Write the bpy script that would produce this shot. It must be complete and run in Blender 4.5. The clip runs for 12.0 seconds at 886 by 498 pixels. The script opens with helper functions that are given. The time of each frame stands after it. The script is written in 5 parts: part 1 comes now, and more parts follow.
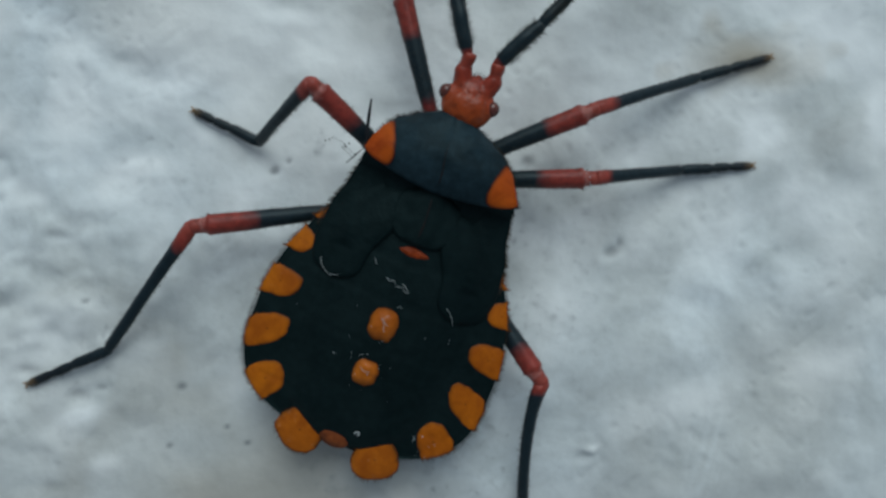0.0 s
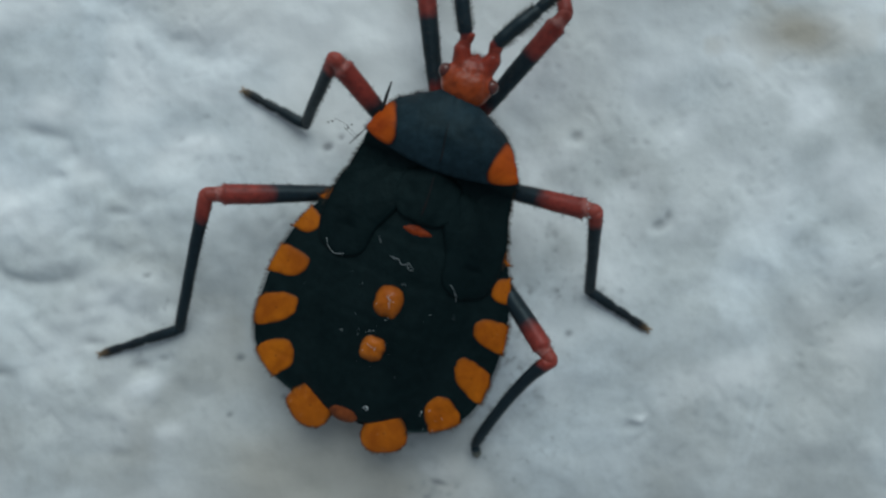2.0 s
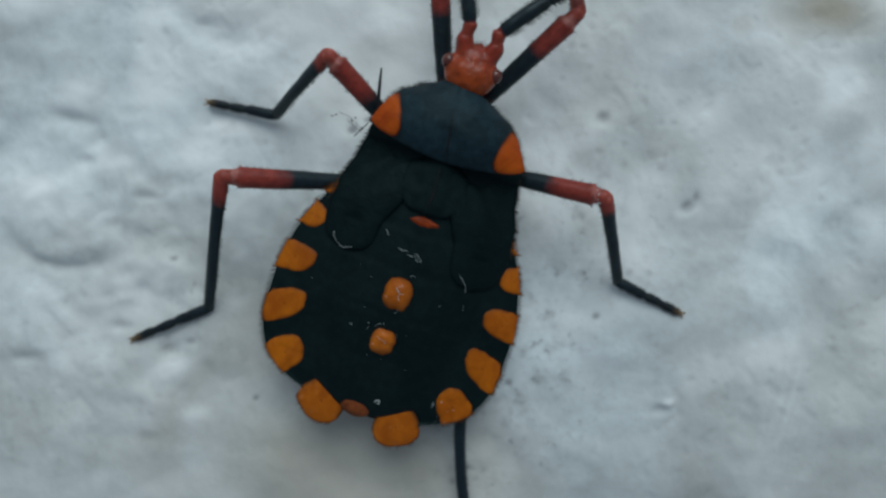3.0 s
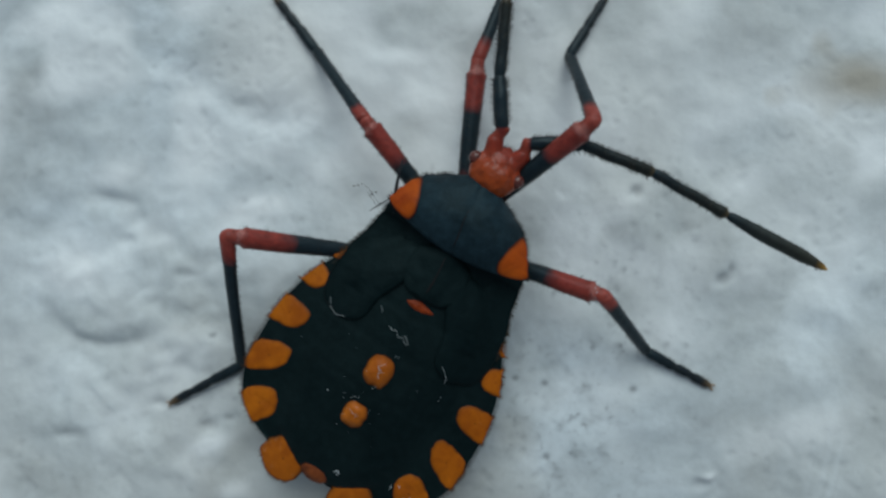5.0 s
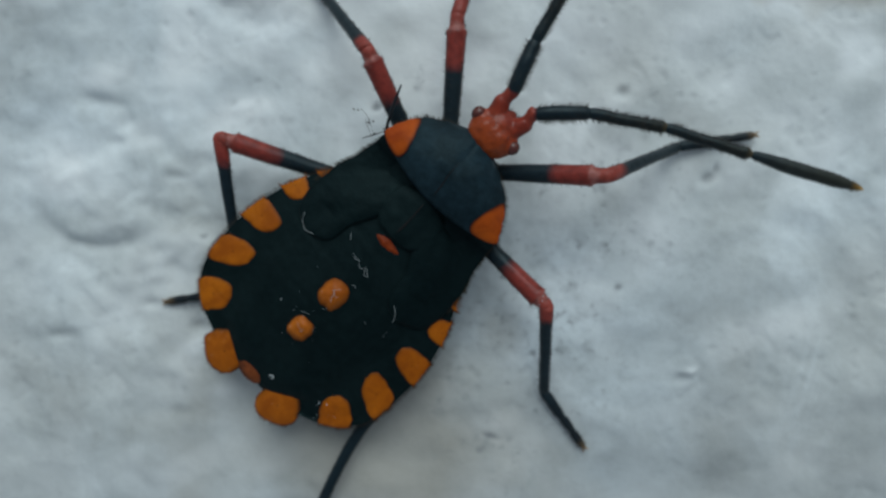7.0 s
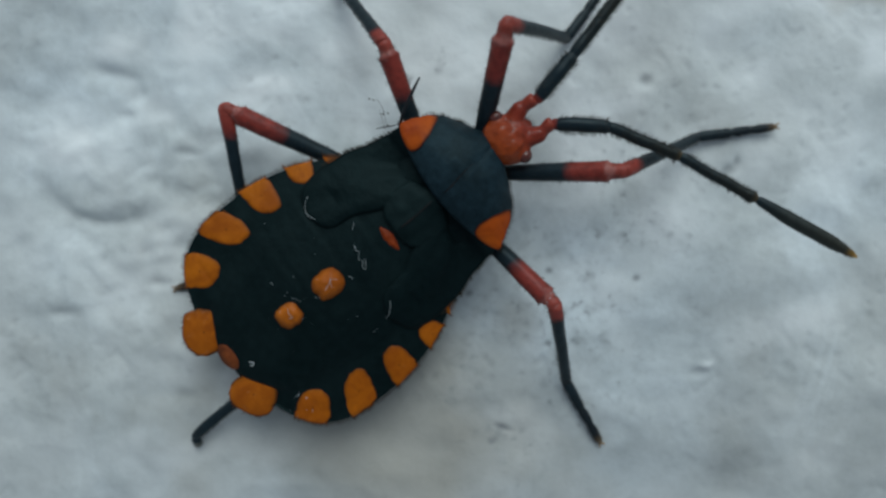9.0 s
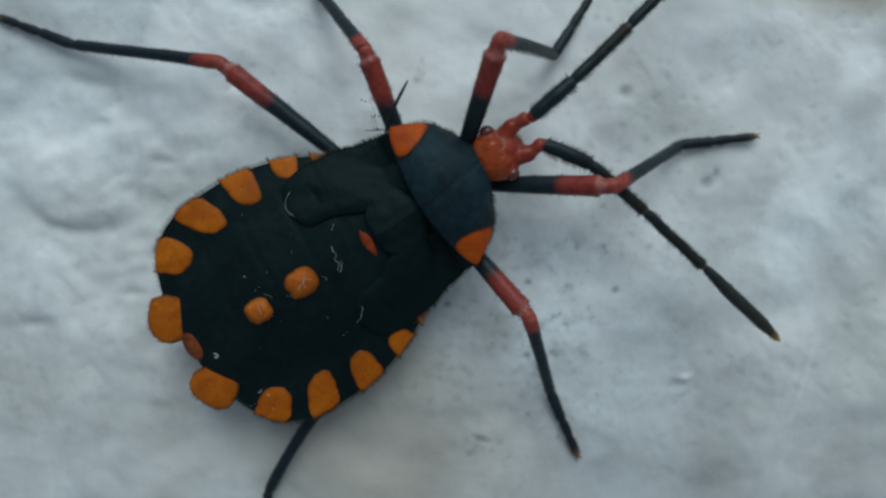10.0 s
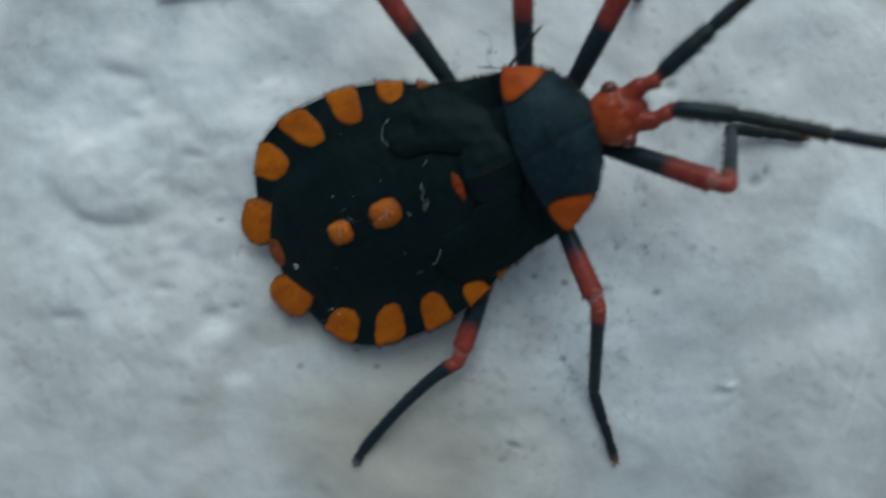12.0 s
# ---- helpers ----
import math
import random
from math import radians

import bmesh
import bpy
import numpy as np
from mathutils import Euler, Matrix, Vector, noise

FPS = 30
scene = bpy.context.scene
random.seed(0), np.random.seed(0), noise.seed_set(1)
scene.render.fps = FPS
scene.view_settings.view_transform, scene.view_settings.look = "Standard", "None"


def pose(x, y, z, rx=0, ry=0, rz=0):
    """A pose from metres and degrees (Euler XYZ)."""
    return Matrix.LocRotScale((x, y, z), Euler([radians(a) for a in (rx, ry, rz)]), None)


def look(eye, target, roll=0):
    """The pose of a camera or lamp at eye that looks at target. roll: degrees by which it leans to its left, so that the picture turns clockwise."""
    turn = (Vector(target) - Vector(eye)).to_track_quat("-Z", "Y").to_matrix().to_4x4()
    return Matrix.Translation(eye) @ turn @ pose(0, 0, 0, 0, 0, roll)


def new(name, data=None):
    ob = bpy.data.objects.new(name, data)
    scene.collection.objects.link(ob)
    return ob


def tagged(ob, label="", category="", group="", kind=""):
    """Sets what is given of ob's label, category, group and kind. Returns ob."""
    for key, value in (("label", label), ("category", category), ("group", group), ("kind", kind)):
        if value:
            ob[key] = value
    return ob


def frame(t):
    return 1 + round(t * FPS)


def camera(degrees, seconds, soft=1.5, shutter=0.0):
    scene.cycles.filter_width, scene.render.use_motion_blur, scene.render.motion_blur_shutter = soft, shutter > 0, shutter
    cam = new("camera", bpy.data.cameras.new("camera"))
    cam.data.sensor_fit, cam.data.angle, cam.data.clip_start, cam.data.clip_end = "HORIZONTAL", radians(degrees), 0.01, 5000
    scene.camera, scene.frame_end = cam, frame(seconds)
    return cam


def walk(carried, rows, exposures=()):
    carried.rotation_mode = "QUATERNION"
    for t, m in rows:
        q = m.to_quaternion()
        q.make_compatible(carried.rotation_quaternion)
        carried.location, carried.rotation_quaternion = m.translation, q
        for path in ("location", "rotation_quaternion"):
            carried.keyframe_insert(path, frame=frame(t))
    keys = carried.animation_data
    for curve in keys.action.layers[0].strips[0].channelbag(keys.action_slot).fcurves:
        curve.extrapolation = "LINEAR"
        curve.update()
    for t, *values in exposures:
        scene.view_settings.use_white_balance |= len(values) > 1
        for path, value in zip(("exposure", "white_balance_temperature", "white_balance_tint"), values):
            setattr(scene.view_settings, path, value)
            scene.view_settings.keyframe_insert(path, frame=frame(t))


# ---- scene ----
cam = camera(66.0, 12.0, soft=2.6, shutter=0.3)
cam.data.dof.use_dof, cam.data.dof.focus_distance, cam.data.dof.aperture_fstop = True, 0.0342, 23.0
walk(cam, [
    (0.0, pose(0.00000, 0.00000, 0.03778, 0.83, -1.89, 0.00)),
    (0.2, pose(0.00004, 0.00082, 0.03839, 0.19, -1.58, -0.01)),
    (0.5, pose(-0.00125, 0.00064, 0.03752, -0.15, -1.68, -0.04)),
    (0.7, pose(-0.00045, 0.00021, 0.03741, -0.26, -1.75, 0.03)),
    (1.0, pose(-0.00163, 0.00036, 0.03815, -0.00, -2.23, 0.12)),
    (1.2, pose(-0.00104, -0.00017, 0.03783, -0.27, -1.61, 0.05)),
    (1.5, pose(-0.00189, -0.00049, 0.03831, -0.32, -0.98, -0.05)),
    (1.7, pose(-0.00180, -0.00076, 0.03784, -0.47, -0.72, -0.13)),
    (2.0, pose(-0.00190, -0.00035, 0.03844, -0.80, -0.47, -0.26)),
    (2.2, pose(-0.00187, -0.00117, 0.03813, -1.05, -0.00, -0.22)),
    (2.5, pose(-0.00215, -0.00125, 0.03812, -1.38, 0.67, -0.16)),
    (2.7, pose(-0.00226, -0.00166, 0.03817, -1.03, 0.59, -0.25)),
    (4.3, pose(-0.00416, 0.00087, 0.03858, -0.01, 2.20, -1.01)),
    (4.5, pose(-0.00415, 0.00114, 0.03836, 0.30, 2.20, -0.96)),
    (4.7, pose(-0.00402, 0.00170, 0.03878, 0.61, 1.89, -1.05)),
    (5.0, pose(-0.00360, 0.00166, 0.03856, 0.99, 2.03, -1.18)),
    (5.2, pose(-0.00367, 0.00130, 0.03846, 0.91, 1.63, -1.16)),
    (5.5, pose(-0.00385, 0.00095, 0.03865, 0.58, 1.56, -1.14)),
    (5.7, pose(-0.00398, 0.00100, 0.03894, 0.62, 1.38, -1.08)),
    (6.0, pose(-0.00388, 0.00031, 0.03838, 1.05, 1.39, -1.00)),
    (6.2, pose(-0.00450, 0.00091, 0.03861, 0.35, 0.88, -1.06)),
    (6.5, pose(-0.00392, -0.00006, 0.03878, -0.30, 0.08, -1.17)),
    (6.7, pose(-0.00412, -0.00228, 0.03902, -0.70, 0.63, -1.22)),
    (7.0, pose(-0.00348, -0.00233, 0.03902, -1.47, 1.36, -1.26)),
    (7.2, pose(-0.00447, -0.00228, 0.03894, -0.84, 2.16, -1.31)),
    (8.8, pose(-0.00576, -0.00305, 0.03839, -0.85, 0.50, 0.34)),
    (9.0, pose(-0.00539, -0.00353, 0.03834, -0.87, -0.02, 0.27)),
    (9.2, pose(-0.00555, -0.00308, 0.03835, -0.66, 0.13, 0.42)),
    (9.5, pose(-0.00468, -0.00373, 0.03809, -0.91, 0.52, 0.63)),
    (9.7, pose(-0.00479, -0.00314, 0.03860, -0.79, -0.03, 0.59)),
    (10.0, pose(-0.00482, -0.00290, 0.03809, -0.90, -0.95, 0.54)),
    (10.2, pose(-0.00408, -0.00289, 0.03818, -0.76, -0.18, 0.45)),
    (10.5, pose(-0.00421, -0.00235, 0.03822, -0.60, 0.71, 0.33)),
    (10.7, pose(-0.00456, -0.00236, 0.03828, -0.31, 0.42, 0.39)),
    (11.0, pose(-0.00421, -0.00272, 0.03820, -0.27, 0.33, 0.50)),
    (11.2, pose(-0.00462, -0.00242, 0.03847, -0.19, 0.43, 0.44)),
    (11.5, pose(-0.00450, -0.00114, 0.03826, -0.16, 0.55, 0.37)),
    (11.7, pose(-0.00474, -0.00175, 0.03791, -0.18, 0.82, 0.71)),
    (12.0, pose(-0.00487, -0.00327, 0.03693, -0.49, 1.77, 1.21)),
], exposures=[(0.0, -0.56, 5890, -2.0), (12.0, -0.56, 5890, -2.0)])

# ---- light: an overcast sky, brighter from beyond the far side of the slab ----
world = bpy.data.worlds.new("overcast_sky")
scene.world = world
world.use_nodes = True
wn = world.node_tree
sky = wn.nodes.new("ShaderNodeTexSky")
sky.sky_type = "NISHITA"
sky.sun_disc = False
sky.sun_elevation = radians(48)
sky.sun_rotation = radians(8)
sky.air_density, sky.dust_density, sky.ozone_density = 1.0, 3.0, 1.0
cloud_cover = wn.nodes.new("ShaderNodeHueSaturation")
cloud_cover.inputs["Saturation"].default_value = 0.4
wn.links.new(sky.outputs[0], cloud_cover.inputs["Color"])
wn.links.new(cloud_cover.outputs[0], wn.nodes["Background"].inputs["Color"])
wn.nodes["Background"].inputs["Strength"].default_value = 0.11
sun = new("sun", bpy.data.lights.new("sun", "SUN"))
sun.data.energy, sun.data.angle, sun.data.color = 1.25, radians(45), (1.0, 0.985, 0.96)
sun.matrix_world = look((0.15, 1.07, 1.2), (0, 0, 0))

MM = 0.001
rng = random.Random(7)


# ---- materials ----
def node_material(name):
    mat = bpy.data.materials.new(name)
    mat.use_nodes = True
    return mat, mat.node_tree, mat.node_tree.nodes["Principled BSDF"]


def noise_node(tree, coords, scale, detail=4.0, rough=0.55, distortion=0.0):
    n = tree.nodes.new("ShaderNodeTexNoise")
    n.inputs["Scale"].default_value, n.inputs["Detail"].default_value = scale, detail
    n.inputs["Roughness"].default_value, n.inputs["Distortion"].default_value = rough, distortion
    tree.links.new(coords, n.inputs["Vector"])
    return n.outputs["Fac"]


def ramp_node(tree, fac, stops, smooth=True):
    r = tree.nodes.new("ShaderNodeValToRGB")
    r.color_ramp.interpolation = "EASE" if smooth else "LINEAR"
    while len(r.color_ramp.elements) < len(stops):
        r.color_ramp.elements.new(0.5)
    for e, (at, col) in zip(r.color_ramp.elements, stops):
        e.position, e.color = at, (*col, 1)
    tree.links.new(fac, r.inputs["Fac"])
    return r.outputs["Color"]


def mix_node(tree, fac, a, b, blend="MIX"):
    m = tree.nodes.new("ShaderNodeMix")
    m.data_type, m.blend_type = "RGBA", blend
    for value, socket in ((fac, m.inputs[0]), (a, m.inputs[6]), (b, m.inputs[7])):
        if isinstance(value, bpy.types.NodeSocket):
            tree.links.new(value, socket)
        else:
            socket.default_value = value if isinstance(value, (int, float)) else (*value, 1)
    return m.outputs[2]


def bump_node(tree, bsdf, height, strength, distance):
    b = tree.nodes.new("ShaderNodeBump")
    b.inputs["Strength"].default_value, b.inputs["Distance"].default_value = strength, distance
    tree.links.new(height, b.inputs["Height"])
    tree.links.new(b.outputs["Normal"], bsdf.inputs["Normal"])


def object_coords(tree, which="Object"):
    return tree.nodes.new("ShaderNodeTexCoord").outputs[which]


def chitin(name, dark, light, roughness, grain=2600, bump=0.5, specular=0.4, tint=(1.0, 1.0, 1.0), mottle=0.35):
    """Insect shell: two-scale mottling and fine punctures."""
    mat, tree, bsdf = node_material(name)
    co = object_coords(tree)
    broad = noise_node(tree, co, 420, 3)
    fine = noise_node(tree, co, grain, 3, 0.6)
    col = ramp_node(tree, broad, [(0.32, dark), (0.7, light)])
    col = mix_node(tree, mottle, col, ramp_node(tree, fine, [(0.3, tuple(0.6 * c for c in dark)), (0.75, tuple(min(1, 1.25 * c) for c in light))]))
    tree.links.new(col, bsdf.inputs["Base Color"])
    rough = tree.nodes.new("ShaderNodeMapRange")
    rough.inputs["To Min"].default_value, rough.inputs["To Max"].default_value = roughness - 0.1, roughness + 0.14
    tree.links.new(broad, rough.inputs["Value"])
    tree.links.new(rough.outputs["Result"], bsdf.inputs["Roughness"])
    bsdf.inputs["Specular IOR Level"].default_value = specular
    bsdf.inputs["Specular Tint"].default_value = (*tint, 1)
    bump_node(tree, bsdf, fine, bump, 0.00006)
    return mat


BLACK = chitin("black_shell", (0.0022, 0.0058, 0.0063), (0.0054, 0.0112, 0.0119), 0.5, specular=0.14, tint=(0.62, 0.95, 1.0))
PAD = chitin("wing_pad_shell", (0.0012, 0.0042, 0.0047), (0.0036, 0.0086, 0.0094), 0.54, specular=0.155, tint=(0.62, 0.95, 1.0), bump=0.8)
SLATE = chitin("slate_shell", (0.0036, 0.0100, 0.0148), (0.0140, 0.0290, 0.0400), 0.54, grain=2400, bump=0.7, specular=0.19, tint=(0.7, 0.95, 1.0), mottle=0.4)


def pigmented(name, dark, light, rim, film, roughness=0.5):
    """Orange cushion shell: mottled pigment that runs out into the black at a ragged rim, with a worn whitish film."""
    mat = chitin(name, dark, light, roughness, grain=3000, bump=0.2, specular=0.17, mottle=0.16)
    tree = mat.node_tree
    bsdf = tree.nodes["Principled BSDF"]
    base = bsdf.inputs["Base Color"].links[0].from_socket
    co = object_coords(tree)
    edge = tree.nodes.new("ShaderNodeAttribute")
    edge.attribute_name = "rim"
    ragged = tree.nodes.new("ShaderNodeMath")
    ragged.operation = "MULTIPLY_ADD"
    ragged.inputs[1].default_value = 0.3
    tree.links.new(noise_node(tree, co, 1500, 3), ragged.inputs[0])
    tree.links.new(edge.outputs["Fac"], ragged.inputs[2])
    worn = ramp_node(tree, noise_node(tree, co, 1300, 5, 0.7, 1.4), [(0.6, (0, 0, 0)), (0.74, (film, film, film))])
    deep = ramp_node(tree, noise_node(tree, co, 760, 4, 0.6, 0.6), [(0.42, (0, 0, 0)), (0.68, (0.55, 0.55, 0.55))])
    col = mix_node(tree, deep, base, tuple(0.62 * c for c in dark[:1]) + tuple(0.5 * c for c in dark[1:]))
    col = mix_node(tree, worn, col, (0.55, 0.46, 0.36))
    col = mix_node(tree, ramp_node(tree, ragged.outputs[0], [(0.5, (0, 0, 0)), (0.9, (0.35, 0.35, 0.35)), (1.2, (0.9, 0.9, 0.9))]), col, rim)
    tree.links.new(col, bsdf.inputs["Base Color"])
    return mat


ORANGE = pigmented("orange_shell", (0.36, 0.090, 0.0006), (0.47, 0.130, 0.0012), (0.05, 0.017, 0.003), 0.05)
TAIL_ORANGE = pigmented("tail_orange_shell", (0.345, 0.086, 0.002), (0.46, 0.128, 0.004), (0.07, 0.024, 0.005), 0.16)
GLAND = pigmented("gland_shell", (0.36, 0.090, 0.004), (0.52, 0.148, 0.010), (0.08, 0.024, 0.006), 0.5, 0.4)
AMBER = pigmented("red_orange_shell", (0.35, 0.053, 0.002), (0.45, 0.086, 0.003), (0.06, 0.013, 0.004), 0.05)
RED = chitin("red_shell", (0.21, 0.026, 0.014), (0.31, 0.048, 0.025), 0.3, grain=2400, bump=0.7)
EYE = chitin("eye_shell", (0.06, 0.017, 0.014), (0.14, 0.036, 0.026), 0.22, grain=5200, bump=0.3, specular=0.5)
BROWN = chitin("brown_tail", (0.09, 0.022, 0.007), (0.25, 0.064, 0.014), 0.5, specular=0.2)
BRISTLE = chitin("bristle", (0.014, 0.012, 0.009), (0.05, 0.038, 0.022), 0.5, specular=0.3)
MARK = chitin("red_mark_shell", (0.11, 0.016, 0.004), (0.28, 0.042, 0.006), 0.5, grain=3000, bump=0.3, specular=0.15)
RUST = chitin("rust_bristle", (0.09, 0.028, 0.004), (0.24, 0.075, 0.008), 0.5, specular=0.2)
FIBRE = chitin("dark_fibre", (0.004, 0.005, 0.007), (0.01, 0.012, 0.016), 0.5, specular=0.2)
SEAM = chitin("seam_shell", (0.008, 0.0085, 0.010), (0.018, 0.0125, 0.013), 0.6, specular=0.15)
LINT = chitin("white_lint", (0.34, 0.38, 0.39), (0.62, 0.66, 0.67), 0.6)
TAN = chitin("tan_claw", (0.2, 0.11, 0.045), (0.36, 0.22, 0.1), 0.4)


def banded(name, stops, roughness=0.42):
    """Limb shell whose colour changes along its length, with a ragged border."""
    mat, tree, bsdf = node_material(name)
    gen, obj = object_coords(tree, "Generated"), object_coords(tree)
    split = tree.nodes.new("ShaderNodeSeparateXYZ")
    tree.links.new(gen, split.inputs[0])
    rag = noise_node(tree, obj, 900, 3)
    shift = tree.nodes.new("ShaderNodeMath")
    shift.operation = "MULTIPLY_ADD"
    shift.inputs[1].default_value = 0.16
    tree.links.new(rag, shift.inputs[0])
    tree.links.new(split.outputs["Y"], shift.inputs[2])
    back = tree.nodes.new("ShaderNodeMath")
    back.operation = "SUBTRACT"
    back.inputs[1].default_value = 0.08
    tree.links.new(shift.outputs[0], back.inputs[0])
    col = ramp_node(tree, back.outputs[0], stops, smooth=False)
    fine = noise_node(tree, obj, 2600, 3)
    col = mix_node(tree, 0.5, col, ramp_node(tree, fine, [(0.3, (0.6, 0.58, 0.58)), (0.66, (1.15, 1.15, 1.15)), (0.8, (1.5, 1.7, 1.8))]), "MULTIPLY")
    tree.links.new(col, bsdf.inputs["Base Color"])
    bsdf.inputs["Roughness"].default_value = roughness
    bsdf.inputs["Specular IOR Level"].default_value = 0.28
    bsdf.inputs["Specular Tint"].default_value = (0.8, 0.95, 1.0, 1)
    bump_node(tree, bsdf, fine, 0.5, 0.00006)
    return mat


K, R_, S = (0.0092, 0.0176, 0.0240), (0.245, 0.037, 0.026), (0.285, 0.054, 0.038)
FORE_FEMUR, MIDDLE_FEMUR, HIND_FEMUR, WORN_FEMUR = (banded(name, [(0.0, R_), (base, (0.15, 0.016, 0.013)), (base + 0.05, K), (end - 0.05, K), (end + 0.05, R_), (0.875, R_), (0.9, (0.36, 0.13, 0.11)), (0.925, S), (1.0, S)])
                                        for name, base, end in (("fore_femur_shell", 0.22, 0.66), ("middle_femur_shell", 0.1, 0.57), ("hind_femur_shell", 0.1, 0.65), ("worn_femur_shell", 0.1, 0.76)))
TIBIA = banded("tibia_shell", [(0.0, S), (0.16, R_), (0.22, K), (1.0, K)])
WORN_TIBIA = banded("worn_tibia_shell", [(0.0, S), (0.07, R_), (0.13, K), (1.0, K)])
TARSUS = banded("tarsus_shell", [(0.0, K), (0.84, (0.01, 0.013, 0.017)), (0.95, (0.13, 0.085, 0.045)), (1.0, (0.27, 0.18, 0.095))])
STUB = banded("stub_shell", [(0.0, K), (0.45, K), (0.75, (0.12, 0.12, 0.1)), (1.0, (0.22, 0.21, 0.17))])
SCAPE = banded("scape_shell", [(0.0, R_), (0.06, R_), (0.11, K), (0.95, K), (0.985, (0.1, 0.05, 0.025)), (1.0, (0.16, 0.07, 0.03))])
FLAG = banded("flagellum_shell", [(0.0, (0.2, 0.06, 0.03)), (0.03, K), (0.9, (0.016, 0.017, 0.014)), (0.965, (0.08, 0.055, 0.025)), (1.0, (0.15, 0.095, 0.04))])
HEAD = banded("head_shell", [(0.0, (0.32, 0.058, 0.009)), (0.42, (0.305, 0.050, 0.011)), (0.72, (0.245, 0.034, 0.016)), (1.0, (0.235, 0.033, 0.019))], 0.3)
CLUB = banded("club_shell", [(0.0, K), (0.3, (0.022, 0.026, 0.024)), (0.86, (0.030, 0.030, 0.022)), (0.95, (0.25, 0.14, 0.03)), (1.0, (0.5, 0.3, 0.08))])


def plaster():
    """Whitewashed rough render: chalky bluish white over grey, worn hollows, beige washes, dark grit and a painted
    light falloff.
    """
    mat, tree, bsdf = node_material("whitewashed_plaster")
    co = object_coords(tree)
    cloud = noise_node(tree, co, 95, 5, 0.6, 0.6)
    blot = noise_node(tree, co, 330, 5, 0.62, 0.3)
    grit = noise_node(tree, co, 1500, 4, 0.65)
    hue = noise_node(tree, co, 42, 2)
    col = ramp_node(tree, cloud, [(0.3, (0.50, 0.52, 0.52)), (0.5, (0.61, 0.645, 0.655)), (0.68, (0.77, 0.815, 0.835))])
    col = mix_node(tree, 0.5, col, ramp_node(tree, blot, [(0.26, (0.76, 0.775, 0.77)), (0.5, (0.98, 0.985, 0.985)), (0.75, (1.12, 1.12, 1.12))]), "MULTIPLY")
    col = mix_node(tree, 0.18, col, ramp_node(tree, grit, [(0.3, (0.70, 0.70, 0.69)), (0.62, (1.07, 1.07, 1.07))]), "MULTIPLY")
    col = mix_node(tree, 0.5, col, ramp_node(tree, hue, [(0.35, (1.03, 1.0, 0.96)), (0.65, (0.97, 1.0, 1.04))]), "MULTIPLY")
    dirt_and_shade = tree.nodes.new("ShaderNodeAttribute")
    dirt_and_shade.attribute_name = "dirt_and_shade"
    sep = tree.nodes.new("ShaderNodeSeparateColor")
    tree.links.new(dirt_and_shade.outputs["Color"], sep.inputs[0])
    # the blue and red channels also carry the painted falloff of light
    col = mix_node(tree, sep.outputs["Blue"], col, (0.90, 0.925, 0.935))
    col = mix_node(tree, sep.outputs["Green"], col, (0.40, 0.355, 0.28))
    # grains of dark grit, thick where the sheet was never brushed off
    speck = ramp_node(tree, noise_node(tree, co, 1150, 2, 0.45, 0.15), [(0.5, (0, 0, 0)), (0.8, (0.48, 0.48, 0.48))])
    fleck = ramp_node(tree, noise_node(tree, co, 2300, 2, 0.4, 0.1), [(0.58, (0, 0, 0)), (0.8, (0.42, 0.42, 0.42))])
    gritty = mix_node(tree, 1.0, mix_node(tree, 1.0, speck, fleck, "ADD"), dirt_and_shade.outputs["Alpha"], "MULTIPLY")
    col = mix_node(tree, gritty, col, (0.20, 0.215, 0.235))
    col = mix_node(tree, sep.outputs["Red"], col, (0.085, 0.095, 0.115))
    tree.links.new(col, bsdf.inputs["Base Color"])
    bsdf.inputs["Roughness"].default_value = 0.85
    bsdf.inputs["Specular IOR Level"].default_value = 0.2
    bump_node(tree, bsdf, grit, 0.45, 0.0001)
    return mat


PLASTER = plaster()


# ---- building helpers (lengths in millimetres) ----
def part(name, bm, material, parent, label="", kind="", smooth=True):
    me = bpy.data.meshes.new(name)
    for v in bm.verts:
        v.co *= MM
    bmesh.ops.recalc_face_normals(bm, faces=bm.faces)
    for f in bm.faces:
        f.smooth = smooth
    bm.to_mesh(me)
    bm.free()
    me.materials.append(material)
    ob = new(name, me)
    ob.parent = parent
    return tagged(ob, label=label, kind=kind)


def sheet(bm, f, nu, nv, wrap=False):
    """A grid of f(u, v) with u, v from 0 to 1. wrap: closed in u."""
    rows = [[bm.verts.new(f(i / (nu if wrap else nu - 1), j / (nv - 1))) for i in range(nu)] for j in range(nv)]
    for a, b in zip(rows, rows[1:]):
        for i in range(nu if wrap else nu - 1):
            k = (i + 1) % nu
            bm.faces.new((a[i], a[k], b[k], b[i]))
    return rows


def cap(bm, ring):
    mid = bm.verts.new(sum((v.co for v in ring), Vector()) / len(ring))
    for a, b in zip(ring, ring[1:] + ring[:1]):
        bm.faces.new((a, b, mid))


